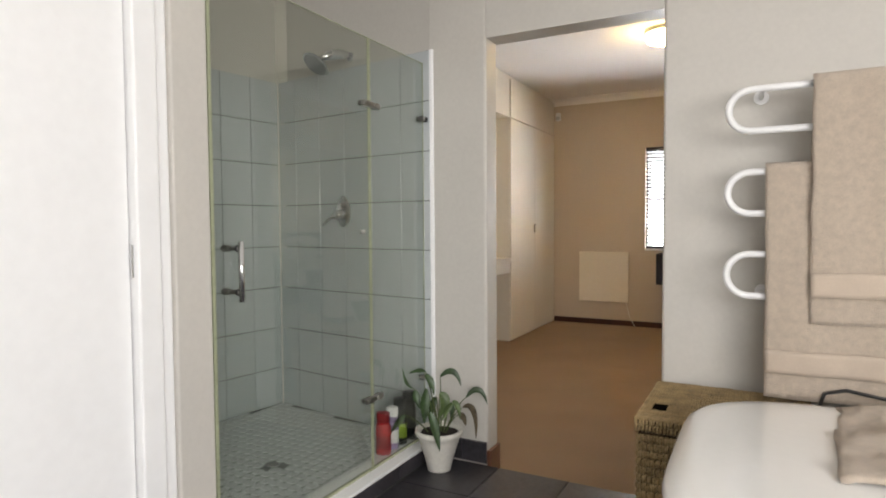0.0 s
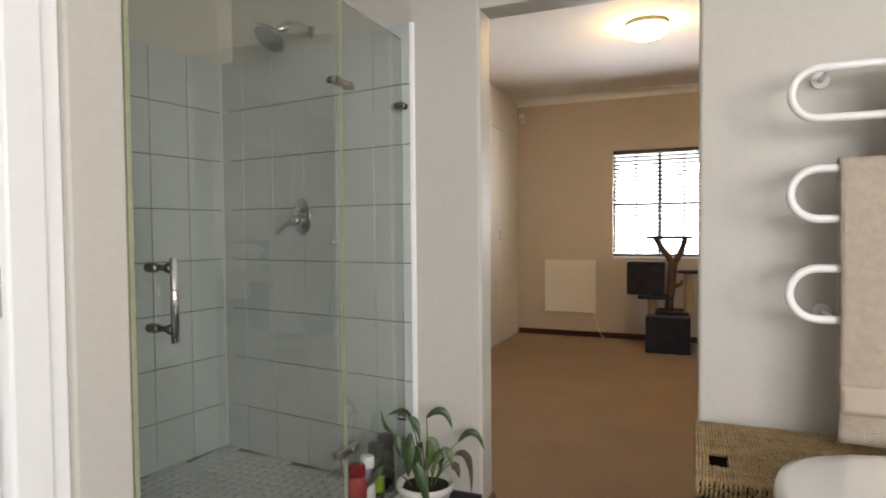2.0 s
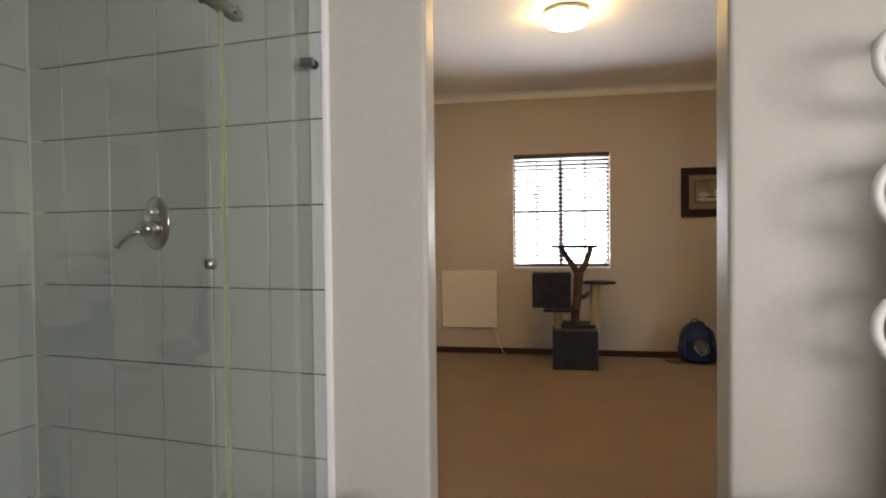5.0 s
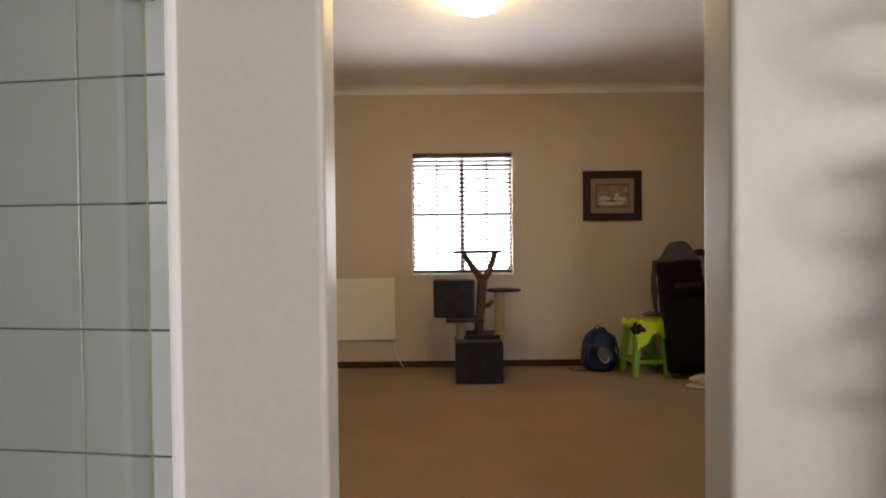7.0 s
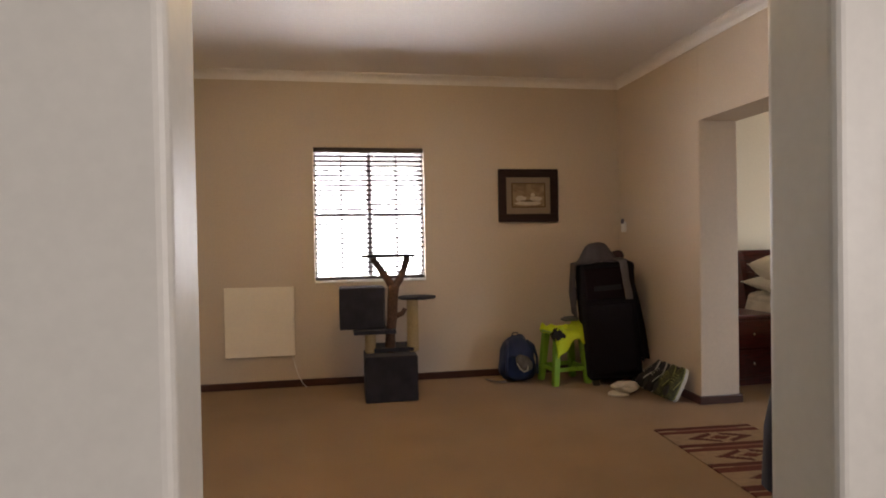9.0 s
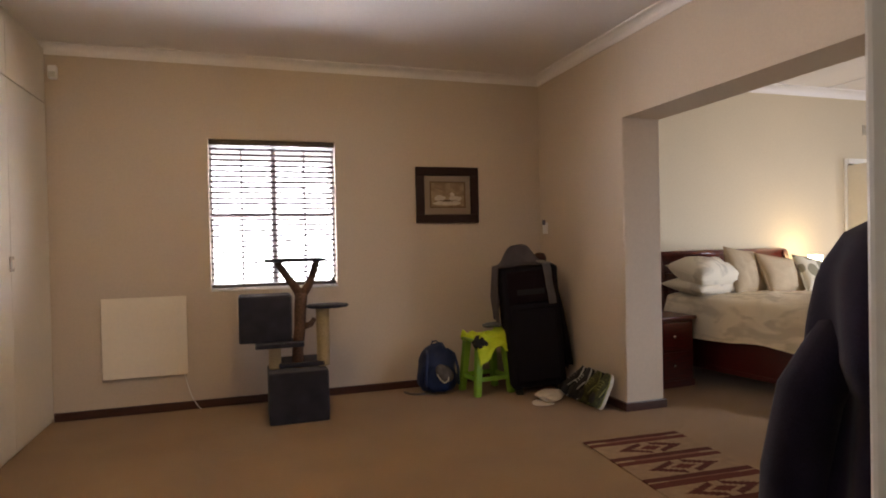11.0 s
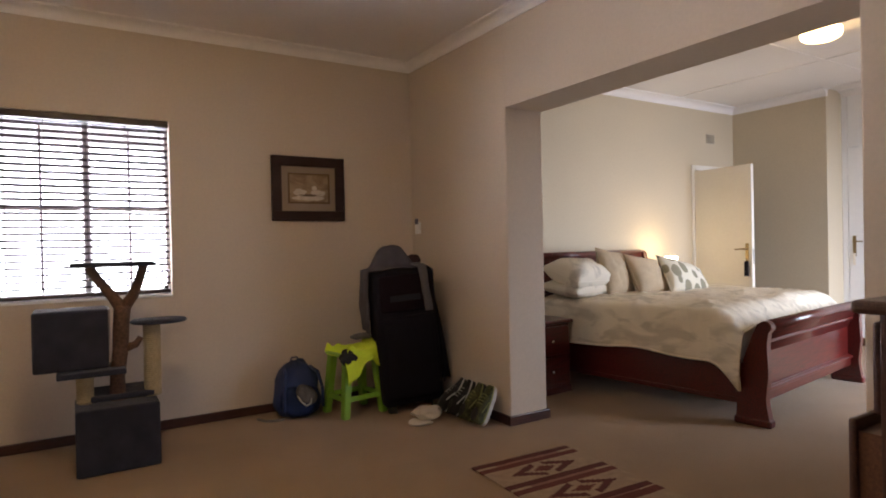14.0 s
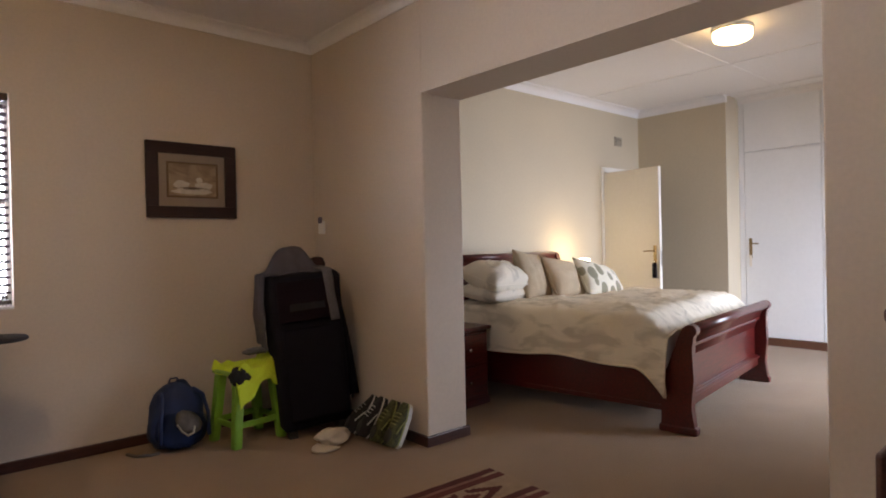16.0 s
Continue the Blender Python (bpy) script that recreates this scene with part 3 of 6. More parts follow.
def leaf_blade(s0, h0, s1, h1, s2, h2, width, back, mat, root):
    """A thin stem up to (s0, h0) and a pointed blade from there over (s1, h1) to its tip."""
    at = lambda s, h, d: side * s + deep * d + Vector((0, 0, h))
    base, a = at(root, 0.170, back * 0.2), at(s0, h0, back)
    knee = at(root * 0.6 + s0 * 0.4, 0.17 + (h0 - 0.17) * 0.75, back * 0.5)
    stem = [spread(base, knee, a, f / 6) for f in range(7)]
    part("stem", tubed(stem, 0.002, 5, radii=[0.0032, 0.003, 0.0028, 0.0026, 0.0024, 0.002, 0.0018]), STEM, pot)
    b, c = at(s1, h1, back - 0.012), at(s2, h2, back - 0.02)
    b = 2 * b - (a + c) / 2
    bm, rows = bmesh.new(), []
    for k in range(11):
        f = k / 10
        p, q = spread(a, b, c, f), spread(a, b, c, min(1, f + 0.05)) - spread(a, b, c, max(0, f - 0.05))
        d = q.normalized()
        flat = (d.cross(deep).normalized() + deep * 0.45).normalized()
        w = width * math.sin(math.pi * min(1, f * 0.94 + 0.05)) ** 0.75 * (1.05 - 0.3 * f)
        up = d.cross(flat).normalized()
        wave = 0.12 * w * math.sin(f * 11)
        rows.append([bm.verts.new(p - flat * w + up * (w * 0.3 + wave)), bm.verts.new(p - flat * w * 0.5 + up * w * 0.08), bm.verts.new(p), bm.verts.new(p + flat * w * 0.5 + up * w * 0.08), bm.verts.new(p + flat * w + up * (w * 0.3 - wave))])
    for r0, r1 in zip(rows, rows[1:]):
        for q in range(4):
            bm.faces.new((r0[q], r0[q + 1], r1[q + 1], r1[q]))
    part("leaf", bm, mat, pot, "", True)


LEAF_PALE = material("pale_leaf", (0.10, 0.15, 0.05), 0.45, 0.25, 12, 80, 0.2)
for spec in (
        (-0.120, 0.375, -0.150, 0.410, -0.166, 0.475, 0.010, 0.02, LEAF, -0.02), (-0.060, 0.450, -0.095, 0.462, -0.140, 0.448, 0.014, 0.03, LEAF, -0.01),
        (-0.064, 0.442, -0.036, 0.420, -0.022, 0.355, 0.016, -0.01, LEAF, 0.0), (0.008, 0.430, 0.068, 0.455, 0.104, 0.388, 0.016, 0.02, LEAF, 0.01),
        (0.130, 0.335, 0.186, 0.372, 0.226, 0.305, 0.015, 0.01, LEAF, 0.03), (0.112, 0.300, 0.158, 0.285, 0.170, 0.158, 0.016, -0.03, LEAF_BROWN, 0.03),
        (-0.057, 0.385, -0.066, 0.310, -0.066, 0.228, 0.026, -0.02, LEAF, -0.02), (-0.040, 0.300, -0.018, 0.230, 0.004, 0.130, 0.022, -0.10, LEAF, -0.01),
        (-0.110, 0.374, -0.104, 0.340, -0.088, 0.290, 0.018, 0.0, LEAF, -0.03), (0.004, 0.362, 0.026, 0.330, -0.006, 0.245, 0.026, -0.03, LEAF_PALE, 0.0),
        (0.062, 0.325, 0.040, 0.300, 0.014, 0.250, 0.014, -0.05, LEAF_PALE, 0.02), (0.064, 0.330, 0.086, 0.310, 0.098, 0.250, 0.014, -0.04, LEAF_PALE, 0.02),
        (-0.160, 0.245, -0.190, 0.222, -0.232, 0.165, 0.018, 0.03, LEAF, -0.05), (0.096, 0.275, 0.112, 0.262, 0.122, 0.225, 0.015, -0.05, LEAF_BROWN, 0.03),
        (-0.010, 0.330, -0.030, 0.300, -0.040, 0.215, 0.020, 0.03, LEAF, 0.0), (0.050, 0.300, 0.060, 0.270, 0.056, 0.210, 0.016, 0.04, LEAF, 0.02)):
    leaf_blade(*spec)

# laundry basket of woven rope
BX0, BX1, BY0, BY1, BZ = -0.372, 0.16, 2.10, 2.605, 0.60
basket = thing("laundry_basket", (BX0 + BX1) / 2, (BY0 + BY1) / 2, BF, "lidded laundry basket of woven seagrass rope", "basket")
# solid dark boxes stand in for the shaded hollow behind the weave
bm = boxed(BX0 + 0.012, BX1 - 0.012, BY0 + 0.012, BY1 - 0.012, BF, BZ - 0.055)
body = piece_on(basket, "body", bm, WICKER_GAP_SHADE)
lid = piece_on(basket, "lid", boxed(BX0 + 0.008, BX1 - 0.008, BY0 + 0.008, BY1 - 0.008, BZ - 0.05, BZ - 0.008), WICKER_GAP_SHADE)


def weave_row(parent, start, along, count, across, out, seed):
    """One woven row: short bulging strands side by side, each leaning a little."""
    bm, r = bmesh.new(), random.Random(seed)
    a, step, over, rise = Vector(start), Vector(along) / count, Vector(across), Vector(out)
    for k in range(count):
        p = a + step * (k + 0.5 + r.uniform(-0.12, 0.12))
        lean = step * r.uniform(0.15, 0.55)
        h = 0.006 * r.uniform(0.8, 1.2)
        tube(bm, [p - lean, p + over * 0.25 + rise * h * 0.8, p + over * 0.5 + rise * h, p + over * 0.75 + rise * h * 0.8, p + over + lean], 0.0042, 5, True, [0.0034, 0.0044, 0.0046, 0.0044, 0.0034])
    piece_on(parent, "strand", bm, WICKER, "", True)


n_rows = 28
for i in range(n_rows):
    dy = (BY1 - BY0) / n_rows
    y = BY0 + i * dy
    if 6 <= i <= 10:
        weave_row(lid, (BX0 + 0.085, y, BZ - 0.009), (BX1 - BX0 - 0.085, 0, 0), 54, (0, dy, 0), (0, 0, 1), i)
        weave_row(lid, (BX0, y, BZ - 0.009), (0.036, 0, 0), 4, (0, dy, 0), (0, 0, 1), i + 90)
    else:
        weave_row(lid, (BX0, y, BZ - 0.009), (BX1 - BX0, 0, 0), 64, (0, dy, 0), (0, 0, 1), i)
# no real hole: a matte black plate paints its inner shade
piece_on(lid, "grip_hole", boxed(BX0 + 0.036, BX0 + 0.084, BY0 + 0.108, BY0 + 0.198, BZ - 0.012, BZ - 0.007), material("grip_hole_black", (0.006, 0.005, 0.004), 1.0, 0.1, spec=0.0), "black plate painting the shade inside the grip hole")
for k in range(2):
    weave_row(lid, (BX0 + 0.008, BY0, BZ - 0.05 + 0.022 * k), (0, BY1 - BY0, 0), 46, (0, 0, 0.022), (-1, 0, 0), k + 30)
    weave_row(lid, (BX0, BY0 + 0.008, BZ - 0.05 + 0.022 * k), (BX1 - BX0, 0, 0), 48, (0, 0, 0.022), (0, -1, 0), k + 40)
for k in range(16):
    z = BF + 0.004 + k * 0.0272
    weave_row(body, (BX0 + 0.012, BY0 + 0.012, z), (0, BY1 - BY0 - 0.024, 0), 56, (0, 0, 0.0262), (-1, 0, 0), k + 50)
    weave_row(body, (BX0 + 0.012, BY0 + 0.012, z), (BX1 - BX0 - 0.024, 0, 0), 58, (0, 0, 0.0262), (0, -1, 0), k + 70)

# bathtub with a rolled rim
tub = thing("bathtub", 0.66, 1.76, BF, "white enamelled bathtub with a wide rounded end ledge", "bathtub")


def tub_ring(bm, cx, hl, hw, z, power, sides=80):
    ring = []
    for k in range(sides):
        a = 2 * math.pi * k / sides
        c, s = math.cos(a), math.sin(a)
        ring.append(bm.verts.new((cx + hl * math.copysign(abs(c) ** (2 / power), c), hw * math.copysign(abs(s) ** (2 / power), s), z)))
    return ring


bm = bmesh.new()
rings = [tub_ring(bm, cx, hl, hw, z, p) for cx, hl, hw, z, p in (
    (0, 0.80, 0.48, 0.0, 4.5), (0, 0.81, 0.49, 0.01, 4.5), (0, 0.83, 0.51, 0.25, 4.5), (0, 0.855, 0.535, 0.47, 4.5), (0, 0.868, 0.548, 0.515, 4.5), (0, 0.87, 0.55, 0.535, 4.5), (0, 0.862, 0.542, 0.552, 4.5), (0, 0.84, 0.52, 0.563, 4.4),
    (0, 0.80, 0.48, 0.568, 4.2), (0.16, 0.60, 0.44, 0.566, 4.0), (0.18, 0.565, 0.425, 0.555, 4.0), (0.19, 0.545, 0.41, 0.52, 4.0), (0.20, 0.50, 0.37, 0.3, 3.6), (0.20, 0.44, 0.32, 0.16, 3.4), (0.20, 0.30, 0.2, 0.13, 3.0))]
for r0, r1 in zip(rings, rings[1:]):
    for k in range(80):
        bm.faces.new((r0[k], r0[(k + 1) % 80], r1[(k + 1) % 80], r1[k]))
bm.faces.new(rings[0][::-1])
bm.faces.new(rings[-1])
part("shell", bm, ENAMEL, tub, "", True)
part("waste", lathe([(0.0, 0.131), (0.03, 0.131), (0.032, 0.135), (0.0, 0.136)], 20, (0.45, 0, 0)), CHROME, tub, "chrome waste plug")
tap = thing("bath_tap", 0.17, 2.40, BF, "dark curved floor-standing bath spout behind the tub", "tap")
piece_on(tap, "pipe", tubed([(0.17, 2.43, BF), (0.17, 2.43, 0.60), (0.19, 2.42, 0.665), (0.25, 2.41, 0.685), (0.36, 2.38, 0.675), (0.42, 2.35, 0.66)], 0.006, 10), material("dark_nickel", (0.12, 0.12, 0.12), 0.3, 0.1, 9, 60, 0, metal=0.9), "", True)


def folds(x, y, s, seed):
    return noise.noise((x * s, y * s, seed)) + 0.5 * noise.noise((x * s * 2.3, y * s * 2.3, seed + 7))


def cloth_on_rim(u, v):
    x, y = 0.175 + 0.50 * u, 1.62 + 0.60 * v
    dip = max(0.0, x - 0.30)
    lump = 0.5 + 0.5 * math.cos(min(1, u * 2.2) * math.pi)
    return Vector((x + 0.03 * folds(u, v, 3, 1) + 0.05 * (v - 0.5) * (1 - u), y + 0.012 * folds(u, v, 5, 2), BF + 0.585 - 0.25 * dip ** 1.2 + 0.016 * folds(u, v, 5, 3) + 0.02 * (1 - lump) - 0.008 * max(0, 1 - u * 8)))


bm = sheet(cloth_on_rim, 30, 34, 0.016)
tagged(mesh_object("bath_towel", bm, TOWEL, True), "beige terry towel lying over the tub ledge", "towel")

# heated towel rail: one bent tube
rail = thing("towel_rail", 0.2, W0, 1.35, "white heated serpentine towel rail on the wall", "towel rail")
RY, RZ = 2.455, (1.710, 1.564, 1.420, 1.273, 1.129, 0.980)
pts = [(0.60, RY, RZ[0])]
for i, z in enumerate(RZ[:-1]):
    left = i % 2 == 0
    x, zc, r = (-0.042, (z + RZ[i + 1]) / 2, (z - RZ[i + 1]) / 2) if left else (0.60, (z + RZ[i + 1]) / 2, (z - RZ[i + 1]) / 2)
    for k in range(13):
        a = math.pi * k / 12
        pts.append((x + (-1 if left else 1) * r * math.sin(a), RY, zc + r * math.cos(a)))
pts.append((0.62, RY, RZ[-1]))
piece_on(rail, "tube", tubed(pts, 0.0125, 12), WHITE, "", True)
for x, z in ((-0.012, 1.710), (0.0, 0.980), (0.56, 1.710), (0.56, 0.980)):
    mount = piece_on(rail, "mount", tubed([(x, RY, z), (x, W0 - 0.004, z)], 0.009, 12), WHITE, "", True)
    piece_on(mount, "rosette", tubed([(x, W0 - 0.012, z), (x, W0 + 0.001, z)], 0.026, 18), WHITE)


def hung_towel(x0, x1, bar, front, back, seed, label):
    """A towel folded over a bar: down the front to front, down the back to back."""
    t = thing("towel", (x0 + x1) / 2, RY, bar, label, "towel", "towels on the rail")
    up, down = bar + 0.020, bar - front
    total = (up - down) + 0.06 + (bar + 0.02 - (bar - back))

    def shape(u, v):
        s, x = v * total, x0 + (x1 - x0) * u
        lf = up - down
        bulge = 0.006 * folds(x, v, 5, seed) + 0.010 * math.sin(x * 17 + seed) * (0.3 + 0.7 * min(1, abs(v - 0.55) * 2))
        if s < lf:
            y, z = RY - 0.022 - 0.010 * math.sin(min(1, s / lf) * 3) + bulge, down + s
        elif s < lf + 0.06:
            a = math.pi * (s - lf) / 0.06
            y, z = RY - 0.022 * math.cos(a), up + 0.010 * math.sin(a)
        else:
            y, z = RY + 0.022 + bulge * 0.5, up - (s - lf - 0.06)
        x += 0.010 * noise.noise((v * 3, seed, 0)) + 0.004 * noise.noise((v * 15, seed, u))
        return Vector((x, y, z))

    body = piece_on(t, "cloth", sheet(shape, 34, 70, 0.009), TOWEL, "", True)

    def band(u, v):
        p = shape(0.004 + 0.992 * u, (0.06 + 0.055 * v) * (up - down) / total / 0.55)
        return p + Vector((0, -0.0095, 0))
    piece_on(body, "border", sheet(band, 34, 5, 0.003), TOWEL_BAND, "flat woven border", True)
    return t


hung_towel(0.008, 0.55, RZ[2], 0.79, 0.70, 3.0, "beige terry bath towel hung over the white rail")
RY -= 0.012
hung_towel(0.142, 0.66, RZ[0], 0.812, 0.72, 8.0, "large beige terry towel hung over the top bar")
RY += 0.012

# ---- study ----
# window with its frame, panes and outside light
window = tagged(new("window_1"), "bright two-light window with dark wooden frame", "window", kind="structure")
FRAME = material("painted_window_frame", (0.62, 0.58, 0.62), 0.45, 0.06)
# dark slat wood, its colour lifted towards lilac for the window glare
SLAT = material("glare_tinted_slat", (0.065, 0.045, 0.052), 0.85, 0.2, 6, 90, 0.1, spec=0.05)
MX = (WX0 + WX1) / 2
bm = boxed(WX0, WX0 + 0.022, 7.52, 7.57, WZ0, WZ1, 0.004)
box(bm, WX1 - 0.022, WX1, 7.52, 7.57, WZ0, WZ1, 0.004)
box(bm, WX0 + 0.022, WX1 - 0.022, 7.52, 7.57, WZ1 - 0.05, WZ1, 0.004)
box(bm, WX0 + 0.022, WX1 - 0.022, 7.52, 7.57, WZ0, WZ0 + 0.05, 0.004)
part("window_frame", bm, WHITE, window)
part("mullion", boxed(MX - 0.018, MX + 0.018, 7.52, 7.57, WZ0 + 0.05, WZ1 - 0.05, 0.004), FRAME, window)
for x0, x1 in ((WX0 + 0.022, MX - 0.03), (MX + 0.03, WX1 - 0.022)):
    pane = part("pane", boxed(x0, x1, 7.543, 7.547, WZ0 + 0.05, WZ1 - 0.05), PANE, window)
    pane.visible_shadow = False
    part("glazing_bar", boxed(x0, x1, 7.535, 7.555, 1.505, 1.523, 0.003), FRAME, window)
    part("glazing_bar", boxed((x0 + x1) / 2 - 0.008, (x0 + x1) / 2 + 0.008, 7.534, 7.556, WZ0 + 0.05, WZ1 - 0.05, 0.003), FRAME, window)
part("window_sill", boxed(WX0 - 0.0, WX1 + 0.0, NORTH - 0.012, 7.52, WZ0 - 0.004, WZ0 + 0.012, 0.004), WHITE, window, "white painted window sill")

# daylight beyond the glass: hazy bright sky over pale foliage
BACKDROP = bpy.data.materials.new("bright_hazy_outdoors")
BACKDROP.use_nodes = True
n, t = BACKDROP.node_tree.nodes, BACKDROP.node_tree
n.remove(n["Principled BSDF"])
em, tc, ns, rp = (n.new(k) for k in ("ShaderNodeEmission", "ShaderNodeTexCoord", "ShaderNodeTexNoise", "ShaderNodeValToRGB"))
ns.inputs["Scale"].default_value, ns.inputs["Detail"].default_value = 1.7, 6
rp.color_ramp.elements[0].position, rp.color_ramp.elements[1].position = 0.40, 0.56
rp.color_ramp.elements[0].color, rp.color_ramp.elements[1].color = (0.66, 0.70, 0.68, 1), (1, 0.99, 1, 1)
t.links.new(tc.outputs["Object"], ns.inputs["Vector"])
t.links.new(ns.outputs["Fac"], rp.inputs["Fac"])
t.links.new(rp.outputs["Color"], em.inputs["Color"])
t.links.new(em.outputs["Emission"], n["Material Output"].inputs["Surface"])
em.inputs["Strength"].default_value = 2.6
setting("backdrop_garden", boxed(-6, 5, 11.0, 11.05, -0.14, 6), BACKDROP, "bright overexposed garden and sky outside", "backdrop")

# venetian blind
blind = thing("venetian_blind", MX, 7.46, WZ1, "dark wooden venetian blind lowered with open slats", "blind")
BY = 7.462
piece_on(blind, "head_rail", boxed(WX0 + 0.006, WX1 - 0.006, BY - 0.03, BY + 0.03, WZ1 - 0.045, WZ1 - 0.002, 0.004), BLIND)
slat_profile = [(-0.025, 0.0), (-0.012, 0.0022), (0.0, 0.003), (0.012, 0.0022), (0.025, 0.0), (0.012, -0.0003), (0.0, 0.0005), (-0.012, -0.0003)]
ct, st = math.cos(radians(-18)), math.sin(radians(-18))
slat_pairs = [(a * ct - b * st, a * st + b * ct) for a, b in slat_profile]
slat_mesh = None
N_SLATS = 25
for i in range(N_SLATS):
    z = WZ1 - 0.075 - i * 0.0437
    if slat_mesh is None:
        s = part("slat", extrude_profile(slat_pairs, WX0 + 0.010 - MX, WX1 - 0.010 - MX, "x"), SLAT, blind)
        slat_mesh = s.data
    else:
        s = new("slat", slat_mesh)
        s.parent = blind
    s.location = (0, BY - 7.46, z - WZ1)
piece_on(blind, "bottom_rail", boxed(WX0 + 0.008, WX1 - 0.008, BY - 0.026, BY + 0.026, WZ0 + 0.022, WZ0 + 0.046, 0.004), BLIND)
for x in (WX0 + 0.06, WX0 + 0.27, MX, WX1 - 0.27, WX1 - 0.06):
    for dy in (-0.027, 0.027):
        piece_on(blind, "ladder_cord", tubed([(x, BY + dy, WZ1 - 0.04), (x, BY + dy, WZ0 + 0.03)], 0.0016, 5), BLIND)
for x in (WX1 - 0.035, WX1 - 0.05):
    cord = piece_on(blind, "pull_cord", tubed([(x, BY - 0.034, WZ1 - 0.03), (x, BY - 0.036, 0.80)], 0.0014, 5), BLIND)
    piece_on(cord, "cord_weight", lathe([(0.004, 0.0), (0.007, 0.004), (0.008, 0.02), (0.003, 0.03)], 10, (x, BY - 0.036, 0.965)), BLIND)

# panel heater with its cable
heater = thing("panel_heater", -1.69, NORTH, 0.59, "square cream-painted flat panel heater on the wall", "heater")
piece_on(heater, "panel", boxed(-1.985, -1.392, NORTH - 0.030, NORTH - 0.018, 0.283, 0.893, 0.004), HEATER)
for x, z in ((-1.9, 0.33), (-1.48, 0.33), (-1.9, 0.85), (-1.48, 0.85)):
    piece_on(heater, "spacer", tubed([(x, NORTH - 0.018, z), (x, NORTH + 0.001, z)], 0.012, 10), HEATER)
piece_on(heater, "power_cord", tubed([(-1.42, NORTH - 0.012, 0.285), (-1.40, NORTH - 0.012, 0.2), (-1.37, NORTH - 0.015, 0.10), (-1.33, NORTH - 0.03, 0.03), (-1.30, NORTH - 0.06, 0.006)], 0.003, 6), WHITE, "white power cord")

# framed picture
picture = thing("framed_picture", 0.7725, NORTH, 1.685, "small sepia picture with tan mount in a wide dark wooden frame", "picture")
P0, P1, Q0, Q1, M = 0.481, 1.064, 1.437, 1.933, 0.076
FRAME_WOOD = wood("dark_frame_wood", (0.034, 0.011, 0.010), (0.018, 0.006, 0.006), rough=0.75, coat=0.0)
for x0, x1, z0, z1 in ((P0, P1, Q1 - M, Q1), (P0, P1, Q0, Q0 + M), (P0, P0 + M, Q0 + M, Q1 - M), (P1 - M, P1, Q0 + M, Q1 - M)):
    piece_on(picture, "frame_bar", boxed(x0, x1, NORTH - 0.028, NORTH - 0.001, z0, z1, 0.005), FRAME_WOOD)
piece_on(picture, "mount", boxed(P0 + M, P1 - M, NORTH - 0.012, NORTH - 0.004, Q0 + M, Q1 - M), material("tan_mount_board", (0.30, 0.24, 0.19), 0.9, 0.04, 8, 200, 0.1))
I0, I1, J0, J1 = 0.607, 0.941, 1.571, 1.806
for x0, x1, z0, z1 in ((I0, I1, J1 - 0.013, J1), (I0, I1, J0, J0 + 0.013), (I0, I0 + 0.013, J0 + 0.013, J1 - 0.013), (I1 - 0.013, I1, J0 + 0.013, J1 - 0.013)):
    piece_on(picture, "inner_frame", boxed(x0, x1, NORTH - 0.019, NORTH - 0.012, z0, z1, 0.002), material("bronze_fillet", (0.16, 0.10, 0.05), 0.4, 0.1, 9, 60, 0.05, metal=0.4))
sepia = piece_on(picture, "print", boxed(I0 + 0.013, I1 - 0.013, NORTH - 0.0155, NORTH - 0.0125, J0 + 0.013, J1 - 0.013), patterned("sepia_print", (0.40, 0.31, 0.21), (0.24, 0.17, 0.11), 6.0, (0.35, 0.65), stretch=(1.0, 1, 1.7)))
PALE_INK = material("pale_sepia_ink", (0.62, 0.56, 0.47), 0.9, 0.12, 20, 200, 0.05)


def ink_shape(cx, cz, rx, rz, seed, mat=PALE_INK):
    """A flat printed patch with an uneven outline."""
    ring = []
    for k in range(26):
        a = 2 * math.pi * k / 26
        q = 1 + 0.28 * noise.noise((math.cos(a) * 1.6, math.sin(a) * 1.6, seed))
        ring.append((cx + rx * q * math.cos(a), cz + rz * q * math.sin(a)))
    piece_on(sepia, "printed_patch", extrude_profile(ring, NORTH - 0.0165, NORTH - 0.0154, "y"), mat)


ink_shape(0.772, 1.612, 0.135, 0.018, 1.0)
ink_shape(0.700, 1.655, 0.050, 0.028, 2.0)
ink_shape(0.845, 1.652, 0.060, 0.024, 3.0)
ink_shape(0.815, 1.690, 0.020, 0.020, 4.0)
ink_shape(0.772, 1.634, 0.120, 0.008, 6.0, material("dark_sepia_ink", (0.13, 0.09, 0.06), 0.9, 0.2, 20, 200, 0.05))

# cat tree
CAT_GREY = material("blue_grey_plush", (0.032, 0.033, 0.050), 0.98, 0.2, 9, 300, 0.6, depth=0.004, spec=0.1, sheen=0.15)
SISAL = material("sisal_rope", (0.50, 0.40, 0.24), 0.9, 0.15, 6, 90, 0.5, depth=0.004)
BARK = material("brown_branch", (0.13, 0.065, 0.04), 0.75, 0.3, 9, 60, 0.8, depth=0.008)
cat = thing("cat_tree", -0.60, 6.88, 0, "grey plush cat tree with forked branch and sisal posts", "cat tree")
piece_on(cat, "base_box", boxed(-0.808, -0.388, 6.70, 7.06, 0.0, 0.365, 0.012, 3), CAT_GREY, "blue-grey plush covered box")
piece_on(cat, "low_shelf", boxed(-0.73, -0.40, 6.85, 7.15, 0.372, 0.405, 0.008), CAT_GREY)


